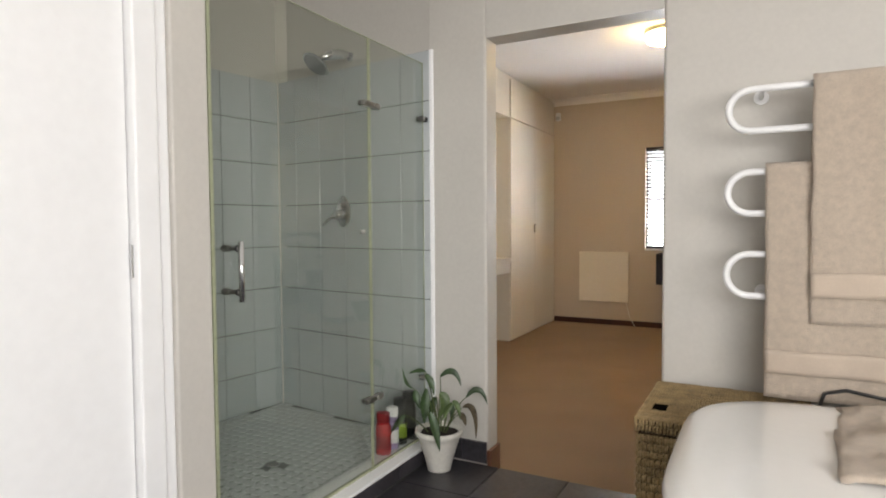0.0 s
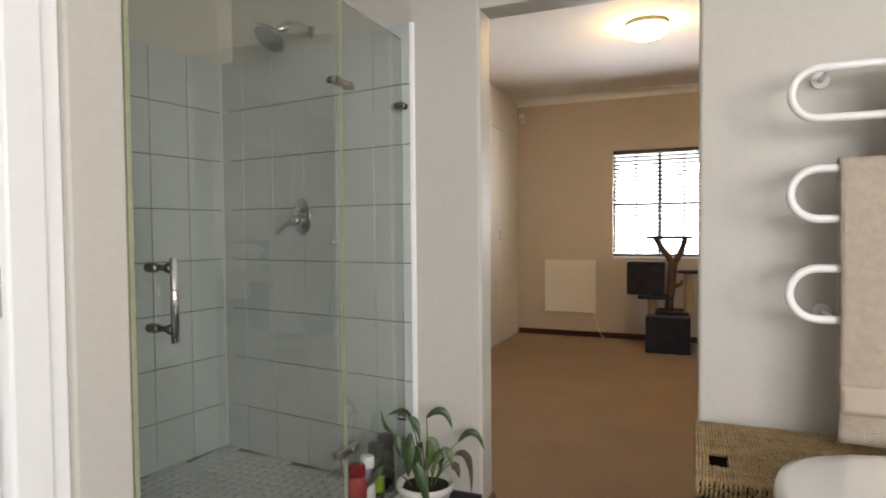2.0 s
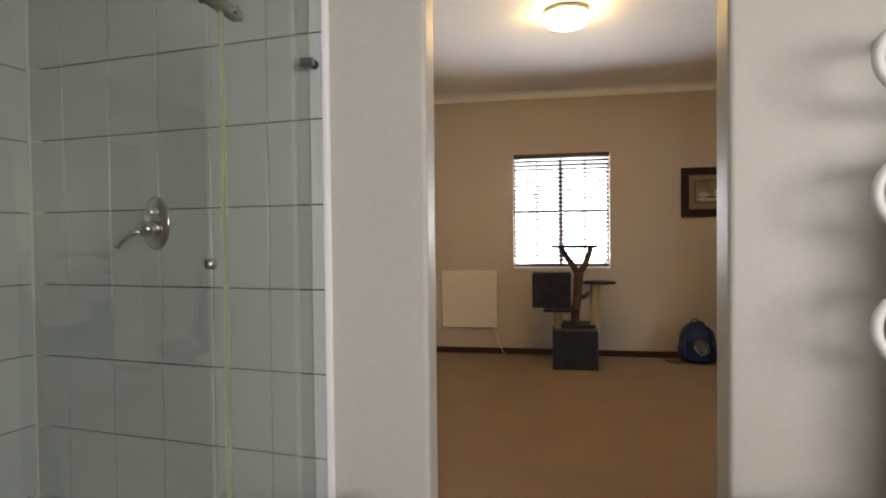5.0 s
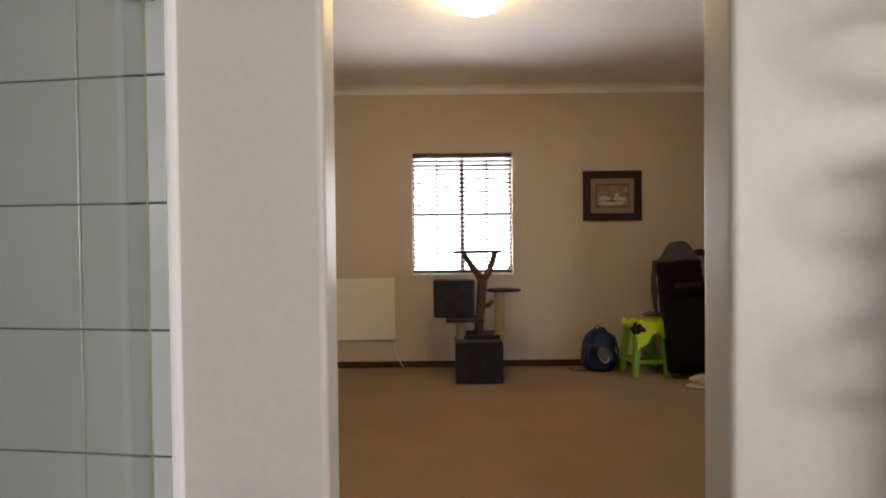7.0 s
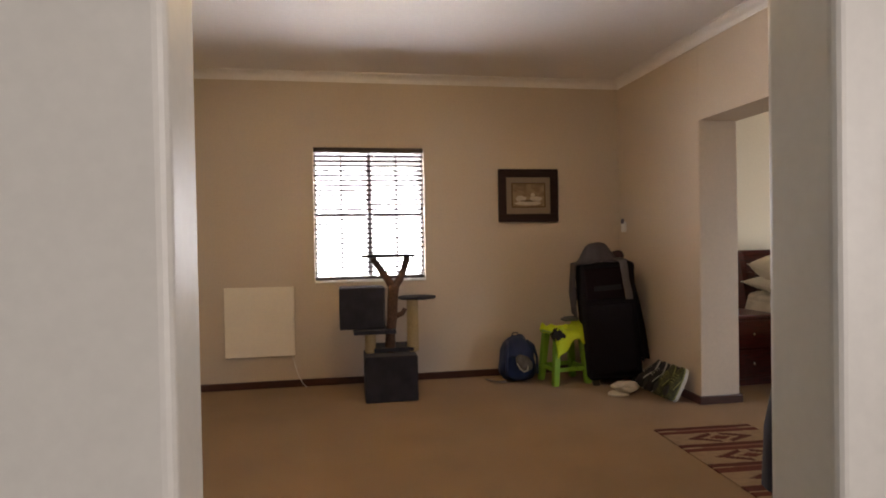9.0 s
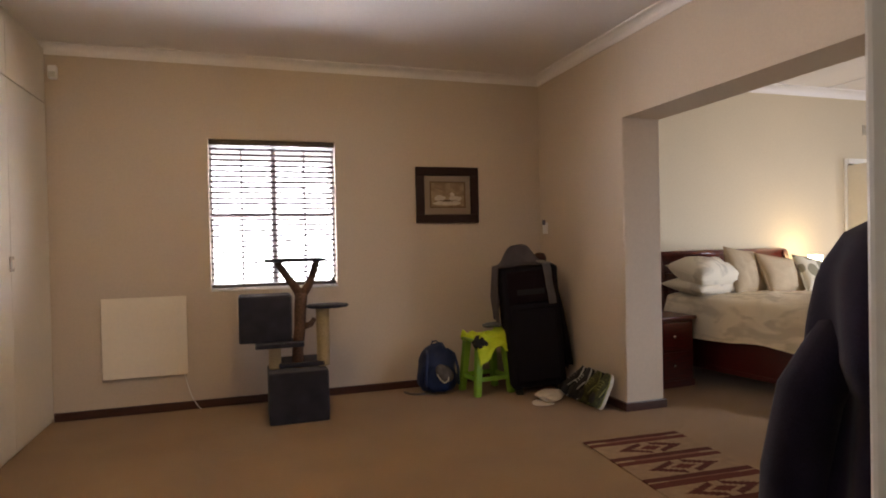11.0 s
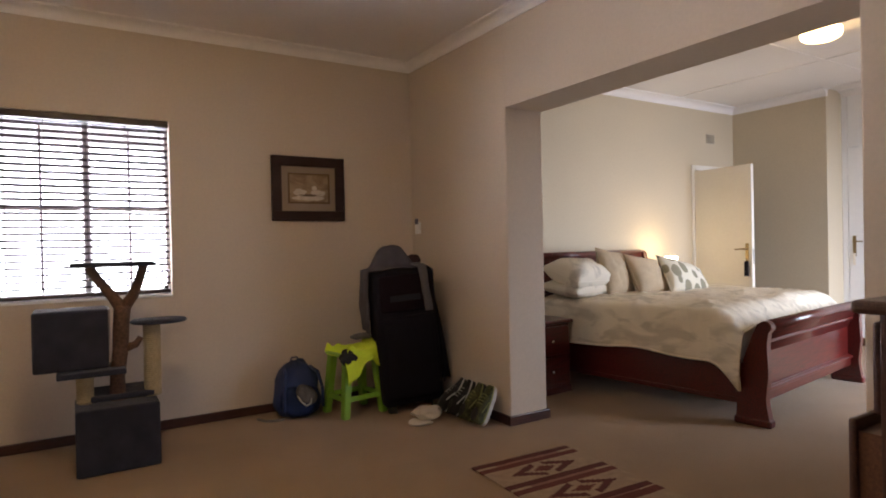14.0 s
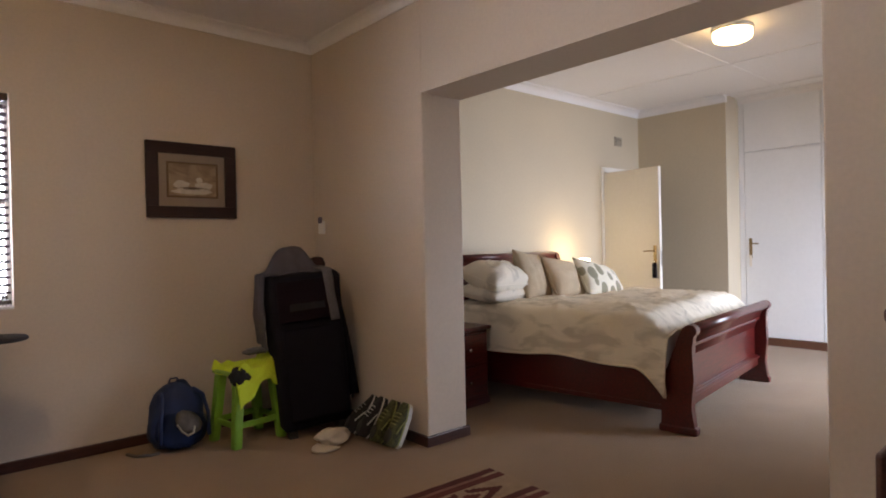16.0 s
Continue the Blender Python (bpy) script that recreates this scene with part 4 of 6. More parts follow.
def sisal_post(x, y, z0, z1, r):
    post = piece_on(cat, "post", tubed([(x, y, z0), (x, y, z1)], r - 0.003, 16), SISAL, "sisal rope post", True)
    bm, turns = bmesh.new(), int((z1 - z0) / 0.0125)
    pts = [(x + r * math.cos(a), y + r * math.sin(a), z0 + 0.006 + (z1 - z0 - 0.012) * k / (turns * 14)) for k in range(turns * 14 + 1) for a in (2 * math.pi * k / 14,)]
    piece_on(post, "rope", tube(bm, pts, 0.006, 5), SISAL, "", True)


sisal_post(-0.755, 6.90, 0.365, 0.53, 0.040)
sisal_post(-0.404, 6.90, 0.365, 0.795, 0.044)
piece_on(cat, "board", boxed(-0.89, -0.55, 6.78, 7.06, 0.530, 0.562, 0.006), CAT_GREY)
bm = boxed(-1.0, -0.632, 6.84, 7.12, 0.566, 0.905, 0.014, 3)
cube = piece_on(cat, "cubby", bm, CAT_GREY, "plush covered sleeping box")
# paler sheet over the right side of the sleeping box
piece_on(cube, "pale_side", boxed(-0.633, -0.622, 6.86, 7.10, 0.60, 0.90, 0.004), material("pale_side_plush", (0.30, 0.27, 0.27), 0.95, 0.2, 12, 200, 0.5))
trunk_pts = [(-0.592, 6.90, 0.365), (-0.590, 6.905, 0.5), (-0.572, 6.90, 0.65), (-0.565, 6.90, 0.80), (-0.556, 6.90, 0.915)]
piece_on(cat, "trunk", tubed(trunk_pts, 0.04, 14, radii=[0.045, 0.040, 0.042, 0.044, 0.046]), BARK, "bare forked branch", True)
piece_on(cat, "left_limb", tubed([(-0.562, 6.90, 0.895), (-0.60, 6.90, 0.96), (-0.665, 6.90, 1.05), (-0.725, 6.905, 1.146)], 0.03, 12, radii=[0.036, 0.031, 0.028, 0.026]), BARK, "", True)
piece_on(cat, "right_limb", tubed([(-0.552, 6.90, 0.895), (-0.50, 6.895, 0.97), (-0.465, 6.90, 1.06), (-0.440, 6.90, 1.146)], 0.03, 12, radii=[0.035, 0.030, 0.027, 0.026]), BARK, "", True)
piece_on(cat, "stub", tubed([(-0.55, 6.90, 0.66), (-0.49, 6.89, 0.68), (-0.465, 6.885, 0.72)], 0.02, 10, radii=[0.026, 0.022, 0.018]), BARK, "", True)
piece_on(cat, "perch", lathe([(0.0, 0.0), (0.215, 0.0), (0.225, 0.008), (0.225, 0.016), (0.215, 0.024), (0.0, 0.024)], 36, (-0.595, 6.90, 1.146), squash=0.75), CAT_GREY, "oval plush perch", True)
piece_on(cat, "disc_shelf", lathe([(0.0, 0.0), (0.150, 0.0), (0.158, 0.007), (0.158, 0.014), (0.150, 0.022), (0.0, 0.022)], 32, (-0.362, 6.92, 0.796), squash=0.85), CAT_GREY, "round plush shelf", True)

# backpack
NAVY = material("blue_nylon", (0.013, 0.032, 0.118), 0.65, 0.2, 8, 260, 0.4)
bag = thing("backpack", 0.57, 7.20, 0, "slumped blue nylon backpack leaning against the wall", "backpack")


def blob(rx, ry, rz, power, lean=0.0, lump=0.06, seed=0.0, nu=32, nv=20, flat=0.0):
    """A rounded slumped body standing on z = 0."""
    bm, rings = bmesh.new(), []
    for j in range(nv + 1):
        e = -math.pi / 2 + math.pi * j / nv
        ce, se = abs(math.cos(e)) ** (2 / power), math.copysign(abs(math.sin(e)) ** (2 / power), math.sin(e))
        ring = []
        for i in range(nu):
            a = 2 * math.pi * i / nu
            x, y = math.copysign(abs(math.cos(a)) ** (2 / power), math.cos(a)), math.copysign(abs(math.sin(a)) ** (2 / power), math.sin(a))
            q = 1 + lump * noise.noise((x * 1.7 + seed, y * 1.7, se * 1.7)) + lump * 0.5 * noise.noise((x * 4 + seed, y * 4, se * 4))
            z = max(flat, rz * (1 + se * q))
            ring.append(bm.verts.new((rx * ce * x * q, ry * ce * y * q + lean * z, z)))
        rings.append(ring)
    for r0, r1 in zip(rings, rings[1:]):
        for i in range(nu):
            bm.faces.new((r0[i], r0[(i + 1) % nu], r1[(i + 1) % nu], r1[i]))
    bmesh.ops.remove_doubles(bm, verts=bm.verts, dist=0.0004)
    return bm


bm = blob(0.19, 0.125, 0.195, 2.9, 0.12, 0.14, 3.0)
for v in bm.verts:
    taper = 1 - 0.42 * max(0.0, v.co.z / 0.39) ** 1.6
    v.co.x = v.co.x * taper + 0.05 * v.co.z
part("body", bm, NAVY, bag, "", True)
bm = blob(0.14, 0.05, 0.11, 2.6, 0.14, 0.15, 5.0)
bmesh.ops.translate(bm, verts=bm.verts, vec=(0.0, -0.098, 0.02))
part("front_pocket", bm, material("dark_blue_nylon", (0.012, 0.026, 0.085), 0.7, 0.2, 8, 260, 0.4, spec=0.2), bag, "", True)
bm = blob(0.085, 0.026, 0.058, 2.2, 0.2, 0.1, 7.0)
bmesh.ops.transform(bm, matrix=pose(-0.005, -0.150, 0.135, 0, 38, 0), verts=bm.verts)
patch = part("mesh_patch", bm, material("grey_mesh", (0.11, 0.095, 0.085), 0.85, 0.3, 20, 300, 0.5), bag, "grey-brown mesh patch with pale rim", True)
part("rim", tubed([(-0.045, -0.170, 0.185), (-0.020, -0.178, 0.140), (0.015, -0.178, 0.110), (0.050, -0.170, 0.120), (0.058, -0.160, 0.155)], 0.007, 6), material("pale_piping", (0.40, 0.36, 0.30), 0.8), patch, "", True)
for k, x in enumerate((-0.09, 0.10)):
    part("shoulder_strap", tubed([(x, -0.02, 0.355), (x * 1.25, -0.115, 0.33), (x * 1.45, -0.15, 0.22), (x * 1.5, -0.145, 0.08)], 0.012, 8), NAVY, bag, "", True)
part("loop", tubed([(-0.03, 0.03, 0.395), (-0.02, 0.03, 0.425), (0.02, 0.03, 0.425), (0.03, 0.03, 0.395)], 0.006, 6), NAVY, bag, "", True)
part("trailing_strap", tubed([(-0.12, -0.08, 0.012), (-0.18, -0.07, 0.010), (-0.24, -0.03, 0.009), (-0.27, 0.05, 0.009)], 0.009, 6), material("grey_webbing", (0.16, 0.14, 0.13), 0.9), bag, "grey webbing strap", True)

# green plastic stool
GREEN = plastic("green_plastic", (0.20, 0.42, 0.035), 0.4)
stool = thing("plastic_stool", 0.965, 7.05, 0, "lime green moulded plastic step stool", "stool", turn=8)
for sx in (-1, 1):
    for sy in (-1, 1):
        bm = bmesh.new()
        lo, hi = (0.160 * sx, 0.135 * sy), (0.120 * sx, 0.105 * sy)
        w0, w1 = 0.026, 0.030
        q = [bm.verts.new((c[0] + a * w, c[1] + b * w, z)) for c, w, z in ((lo, w0, 0.0), (hi, w1, 0.43)) for a, b in ((-1, -1), (1, -1), (1, 1), (-1, 1))]
        for f in ((0, 1, 2, 3), (4, 5, 6, 7), (0, 1, 5, 4), (1, 2, 6, 5), (2, 3, 7, 6), (3, 0, 4, 7)):
            bm.faces.new([q[i] for i in f])
        bmesh.ops.bevel(bm, geom=bm.edges[:], offset=0.006, segments=2, affect="EDGES")
        part("leg", bm, GREEN, stool)
for a, b in (((-0.14, -0.13), (0.14, -0.13)), ((-0.14, 0.13), (0.14, 0.13)), ((-0.152, -0.12), (-0.152, 0.12)), ((0.152, -0.12), (0.152, 0.12))):
    part("rung", boxed(min(a[0], b[0]) - 0.008, max(a[0], b[0]) + 0.008, min(a[1], b[1]) - 0.008, max(a[1], b[1]) + 0.008, 0.115, 0.152, 0.005), GREEN, stool)
part("seat", boxed(-0.165, 0.165, -0.145, 0.145, 0.43, 0.462, 0.014, 3), GREEN, stool)

HIVIS = material("neon_yellow_fabric", (0.62, 0.80, 0.03), 0.8, 0.1, 7, 300, 0.4)


def shirt_fold(u, v):
    x, y = (u - 0.44) * 0.50, (v - 0.66) * 0.46
    ox, oy = max(0, abs(x) - 0.165), max(0, -y - 0.140)
    front = 1.15 - 0.75 * u + 0.2 * math.sin(u * 11)
    z = 0.480 + 0.06 * max(0, folds(u, v, 3.5, 4)) + 0.055 * math.exp(-((u - 0.72) / 0.2) ** 2 - ((v - 0.62) / 0.25) ** 2) - 0.8 * ox - front * oy
    return Vector((x - math.copysign(0.55 * ox, x), y + 0.75 * oy + 0.012 * folds(u, v, 6, 1) - 0.01, z))


shirt = thing("hi_vis_shirt", 0.990, 7.05, 0, "crumpled neon yellow shirt heaped on the green stool", "shirt", turn=8)
part("cloth", sheet(shirt_fold, 40, 40, 0.006), HIVIS, shirt, "", True)
bm = blob(0.085, 0.05, 0.022, 2.0, 0, 0.3, 2.0)
bmesh.ops.translate(bm, verts=bm.verts, vec=(0.045, 0.0, 0.535))
part("grey_panel", bm, material("grey_jersey", (0.16, 0.16, 0.17), 0.9, 0.15), shirt, "grey crumpled fabric panel", True)
bm = blob(0.060, 0.05, 0.055, 2.0, 0, 0.35, 4.0)
bmesh.ops.translate(bm, verts=bm.verts, vec=(-0.150, -0.125, 0.385))
part("dark_lining", bm, material("black_fabric", (0.012, 0.012, 0.014), 0.95, 0.2), shirt, "black folded lining", True)

# tall suitcase with a hooded jacket over it
BLACK_CASE = material("black_luggage_fabric", (0.009, 0.008, 0.015), 0.9, 0.2, 8, 300, 0.3, spec=0.2)
case = thing("suitcase", 1.345, 6.90, 0, "tall black soft-sided suitcase leaning in the corner", "suitcase", turn=-12)
case.matrix_world = pose(1.365, 6.90, 0.0, 0, 0, -12) @ pose(0, 0, 0, 0, -4.2, 0)
part("body", boxed(-0.235, 0.235, -0.13, 0.15, 0.055, 1.06, 0.045, 4), BLACK_CASE, case, "", True)
part("front_pocket", boxed(-0.19, 0.19, -0.165, -0.128, 0.12, 0.72, 0.02, 3), BLACK_CASE, case, "", True)
part("top_panel", boxed(-0.20, 0.20, -0.155, -0.128, 0.76, 1.02, 0.012, 3), material("maroon_panel", (0.012, 0.006, 0.011), 0.85, 0.2, spec=0.12), case, "dark maroon upper panel", True)
part("stripe", boxed(-0.13, 0.10, -0.162, -0.154, 0.83, 0.875, 0.003), material("grey_stripe", (0.022, 0.024, 0.032), 0.7, spec=0.2), case, "grey stripe")
for x in (-0.17, 0.17):
    part("wheel", tubed([(x - 0.018, 0.06, 0.032), (x + 0.018, 0.06, 0.032)], 0.032, 16), BLACK_RUBBER, case)
    part("foot", boxed(x - 0.03, x + 0.03, -0.12, -0.06, 0.0, 0.06, 0.008), BLACK_RUBBER, case)
    part("handle_tube", tubed([(x * 0.6, 0.10, 1.04), (x * 0.6, 0.10, 1.13)], 0.008, 8), BLACK_RUBBER, case)
part("handle", boxed(-0.12, 0.12, 0.085, 0.115, 1.11, 1.14, 0.01), BLACK_RUBBER, case)
GREY_KNIT = material("dark_grey_jersey", (0.082, 0.075, 0.095), 0.95, 0.15, 6, 260, 0.5)
jacket = thing("hooded_jacket", 1.33, 6.93, 1.06, "dark grey hooded jacket draped over the suitcase", "jacket", turn=-12)
jacket.matrix_world = pose(1.365, 6.90, 0.0, 0, 0, -12) @ pose(0, 0, 0, 0, -4.2, 0) @ pose(-0.005, 0.03, 1.06)


def drape(u, v):
    x, y = (u - 0.46) * 0.66, -0.10 + 0.27 * v
    left, right = max(0.0, -x - 0.250), max(0.0, x - 0.19)
    hood = 0.165 * math.exp(-((x + 0.03) / 0.135) ** 4) * math.exp(-((y - 0.05) / 0.10) ** 4)
    z = 0.012 + hood - 8.5 * left - 0.6 * right + 0.012 * folds(u, v, 6, 6) * (1 if left < 0.01 else 0.3)
    return Vector((max(-0.275, min(x, 0.25)) - 0.12 * left + 0.020 * folds(v, z, 6, 3) * min(1, left * 30), y + 0.012 * folds(u, z, 7, 2), z))


part("cloth", sheet(drape, 60, 30, 0.008), GREY_KNIT, jacket, "", True)


def sleeve(u, v):
    s = v * 0.46
    y, z = (-0.05 - s * 1.2, 0.035 - 0.1 * s) if s < 0.12 else (-0.206 - 0.008 * math.sin(u * math.pi), 0.022 - (s - 0.12))
    return Vector((0.12 + (u - 0.5) * 0.062 + 0.04 * v + 0.006 * folds(v, u, 4, 1), y + 0.005 * folds(u, v, 6, 1), z))


part("sleeve", sheet(sleeve, 8, 26, 0.012), material("grey_lining", (0.13, 0.125, 0.135), 0.95, 0.15), jacket, "hanging grey sleeve", True)


def black_side(u, v):
    """Black lining that hangs down the far side of the case in soft folds."""
    a = math.pi * (0.04 + 0.92 * u)
    fall = min(1.0, v * 3.2)
    r = (0.03 + 0.055 * math.sin(min(1, v * 1.25) * math.pi / 2)) * (1 + 0.22 * math.sin(a * 5 + v * 2) * v)
    return Vector((0.205 + r * math.sin(a) + 0.03 * v, 0.01 - 0.16 * math.cos(a) * (0.55 + 0.45 * fall), -0.02 - 0.86 * v + 0.05 * folds(u, v, 2.5, 5) * v))


part("hanging_lining", sheet(black_side, 28, 40, 0.008), material("black_lining_cloth", (0.007, 0.007, 0.013), 0.95, 0.25, 6, 240, 0.4, spec=0.1), jacket, "black lining hanging down the case", True)
part("collar", lathe([(0.02, 0.0), (0.055, 0.0), (0.062, 0.04), (0.045, 0.08), (0.02, 0.09)], 18, (0.16, 0.10, 0.0), 0.2), material("dark_red_cloth", (0.035, 0.010, 0.014), 0.9), jacket, "dark red cap beneath the hood", True)

# cap on the floor
cap = thing("baseball_cap", 1.31, 6.565, 0, "off-white cotton cap lying on the carpet", "cap", turn=25)
CAP = material("off_white_cotton", (0.70, 0.63, 0.54), 0.9, 0.08, 9, 260, 0.4)
part("crown", blob(0.11, 0.09, 0.045, 2.0, 0, 0.35, 1.0, flat=0.0), CAP, cap, "", True)
bm = extrude_profile([(-0.02 - 0.13 * math.sin(a) - 0.02, 0.085 * math.cos(a)) for a in (math.pi * k / 14 for k in range(15))], 0.006, 0.014, "z")
bmesh.ops.translate(bm, verts=bm.verts, vec=(-0.03, -0.01, 0.0))
part("brim", bm, CAP, cap)


# running shoes
def shoe(x, y, z, turn, tilt, upper, sole, accent, label):
    s = new("shoe")
    s.empty_display_size = 0.05
    s.matrix_world = pose(x, y, z, tilt, 0, turn)
    tagged(s, label, "shoe", "shoes by the wall")
    half = lambda f: 0.032 + 0.013 * math.sin(math.pi * min(1, f * 1.1)) + (0.006 if f > 0.6 else 0)
    for name, z0, z1, grow, mat in (("sole", 0.0, 0.026, 0.004, sole), ("midsole", 0.026, 0.036, 0.002, accent)):
        pts = [(half(k / 12) + grow) * (1 if k not in (0, 12) else 0.6) for k in range(13)]
        out = [(w, -0.13 + 0.27 * k / 12) for k, w in enumerate(pts)]
        part(name, extrude_profile(out + [(-a, b) for a, b in out[::-1]], z0, z1, "z"), mat, s)
    bm, rings = bmesh.new(), []
    for k in range(13):
        f = k / 12
        top = 0.105 - 0.02 * f if f < 0.35 else 0.098 - 0.085 * ((f - 0.35) / 0.65) ** 1.1 + 0.02 * f
        w = half(f) * (1 if 0 < k < 12 else 0.55)
        rings.append([bm.verts.new((w * math.cos(a), -0.13 + 0.27 * f, 0.034 + max(0.012, top - 0.034) * math.sin(a) ** 0.8)) for a in (math.pi * q / 8 for q in range(9))])
    for r0, r1 in zip(rings, rings[1:]):
        for q in range(8):
            bm.faces.new((r0[q], r0[q + 1], r1[q + 1], r1[q]))
        bm.faces.new((r0[0], r1[0], r1[8], r0[8]))
    bm.faces.new(rings[0])
    bm.faces.new(rings[-1])
    part("upper", bm, upper, s, "", True)
    # black disc on the closed upper paints the shade inside the shoe
    part("opening", lathe([(0.0, 0.0), (0.03, 0.0), (0.027, 0.006), (0.0, 0.007)], 16, (0, -0.075, 0.100), squash=1.5), BLACK_RUBBER, s)
    for k in range(4):
        y0 = 0.0 + 0.022 * k
        part("lace", tubed([(-0.026, y0, 0.088 - 0.008 * k), (0.0, y0 + 0.004, 0.100 - 0.0085 * k), (0.026, y0, 0.088 - 0.008 * k)], 0.003, 6), accent, s)
    for sx in (-1, 1):
        part("side_stripe", tubed([(sx * 0.041, -0.05, 0.075), (sx * 0.045, -0.01, 0.06), (sx * 0.046, 0.03, 0.042)], 0.004, 6), accent, s)
    return s


LIMEY = material("olive_black_mesh", (0.075, 0.080, 0.028), 0.85, 0.5, 25, 200, 0.4)
LIME_TRIM = material("dull_lime_trim", (0.26, 0.27, 0.09), 0.8, 0.2, 20, 200, 0.3)
PALE = material("pale_rubber", (0.55, 0.54, 0.50), 0.6, 0.1)
DARKMESH = material("black_mesh", (0.014, 0.014, 0.018), 0.8, 0.2, 20, 200, 0.4)
shoe(1.555, 6.555, 0.118, -112, 58, DARKMESH, DARKMESH, PALE, "black running shoe with white trim leaning on the wall")
shoe(1.560, 6.445, 0.122, -100, 62, DARKMESH, DARKMESH, PALE, "black running shoe with white trim leaning on the wall")
shoe(1.565, 6.315, 0.122, -95, 64, LIMEY, DARKMESH, LIME_TRIM, "olive and lime running shoe propped on its heel")
shoe(1.575, 6.205, 0.122, -84, 64, LIMEY, PALE, LIME_TRIM, "olive and lime running shoe with pale sole propped up")

# wall control and alarm sensor
control = thing("wall_thermostat", EAST0, 7.30, 1.39, "small white wall control with a dark screen", "thermostat")
piece_on(control, "case", boxed(EAST0 - 0.024, EAST0 + 0.001, 7.265, 7.335, 1.325, 1.425, 0.006), WHITE)
piece_on(control, "screen", boxed(EAST0 - 0.027, EAST0 - 0.0235, 7.272, 7.328, 1.405, 1.452, 0.003), plastic("blue_grey_screen", (0.07, 0.06, 0.13)))
sensor = thing("alarm_sensor", -2.25, NORTH, 2.57, "small white alarm motion sensor in the corner", "alarm sensor")
piece_on(sensor, "case", boxed(-2.285, -2.225, NORTH - 0.05, NORTH + 0.001, 2.52, 2.62, 0.012, 3), WHITE)
piece_on(sensor, "lens", boxed(-2.278, -2.232, NORTH - 0.054, NORTH - 0.049, 2.53, 2.57, 0.004), plastic("milky_lens", (0.6, 0.6, 0.58)))

# fitted cupboard, dressing niche and its shelf
cup = thing("fitted_cupboard", -2.6, 6.66, 0, "floor-to-ceiling cream fitted cupboard with flush doors", "cupboard")
piece_on(cup, "carcass", boxed(-2.999, WEST - 0.02, 5.92, NORTH - 0.001, 0.0, 2.776), CUPBOARD)
for y0, y1 in ((5.922, 6.668), (6.672, 7.40)):
    piece_on(cup, "door", boxed(WEST - 0.02, WEST, y0, y1, 0.03, 2.335, 0.002), CUPBOARD)
    piece_on(cup, "top_door", boxed(WEST - 0.02, WEST, y0, y1, 2.345, 2.74, 0.002), CUPBOARD)
plate = piece_on(cup, "latch_plate", boxed(WEST - 0.001, WEST + 0.008, 6.64, 6.70, 1.14, 1.235, 0.003), plastic("beige_plate", (0.45, 0.40, 0.33)))
piece_on(plate, "rocker", boxed(WEST + 0.007, WEST + 0.012, 6.655, 6.685, 1.16, 1.215, 0.002), CUPBOARD)
niche = thing("dressing_shelf", -2.6, 5.3, 0, "built-in cream dressing shelf in the niche between cupboards", "shelf")
piece_on(niche, "top", boxed(-2.999, WEST + 0.005, 4.72, 5.918, 0.845, 0.885, 0.004), CUPBOARD)
piece_on(niche, "apron", boxed(-2.999, WEST - 0.01, 4.72, 5.918, 0.73, 0.845), CUPBOARD)
piece_on(niche, "top_locker", boxed(-2.999, WEST - 0.012, 4.72, 5.918, 2.345, 2.776), CUPBOARD)
piece_on(niche, "end_panel", boxed(-2.999, WEST, 2.79, 4.72, 0.0, 2.776), CUPBOARD)

# flat-woven rug
RUG = [material("rug_" + k, c, 0.95, 0.12, 20, 420, 0.7, depth=0.003, spec=0.1) for k, c in (("beige", (0.33, 0.24, 0.165)), ("maroon", (0.10, 0.034, 0.032)), ("rose", (0.24, 0.12, 0.095)), ("brick", (0.13, 0.042, 0.036)))]
bm = bmesh.new()
RW, RL, CELL = 0.66, 1.92, 0.012
nx, ny = int(RW / CELL), int(RL / CELL)
thick = 0.008
rows = [[bm.verts.new((i * CELL, -j * CELL, thick + 0.002 * noise.noise((i * 0.1, j * 0.1, 0)))) for j in range(ny + 1)] for i in range(nx + 1)]


def rug_colour(u, v):
    v = v % 0.31
    if v < 0.05 or 0.07 < v < 0.12:
        return 1 if v < 0.05 else 3
    if v < 0.07:
        return 2 if 0.12 < u < 0.55 else 0
    a, b = abs(u / RW - 0.5), abs(v - 0.215) / 0.19
    d = a + b * 0.62
    if d < 0.12:
        return 3
    if d < 0.20:
        return 0
    return 1 if d < 0.34 and a > 0.05 else 0


for i in range(nx):
    for j in range(ny):
        f = bm.faces.new((rows[i][j], rows[i][j + 1], rows[i + 1][j + 1], rows[i + 1][j]))
        f.material_index = rug_colour((i + 0.5) * CELL, (j + 0.5) * CELL)
rim = [v for v in bm.verts if v.is_boundary]
edge = bmesh.ops.extrude_edge_only(bm, edges=[e for e in bm.edges if e.is_boundary])
for v in edge["geom"]:
    if isinstance(v, bmesh.types.BMVert):
        v.co.z = 0.0005
rug = mesh_object("rug", bm, RUG[0])
for m in RUG[1:]:
    rug.data.materials.append(m)
rug.matrix_world = pose(1.030, 5.612, 0.001, 0, 0, -2.5)
tagged(rug, "flat-woven beige rug with maroon stripes and diamonds", "rug")

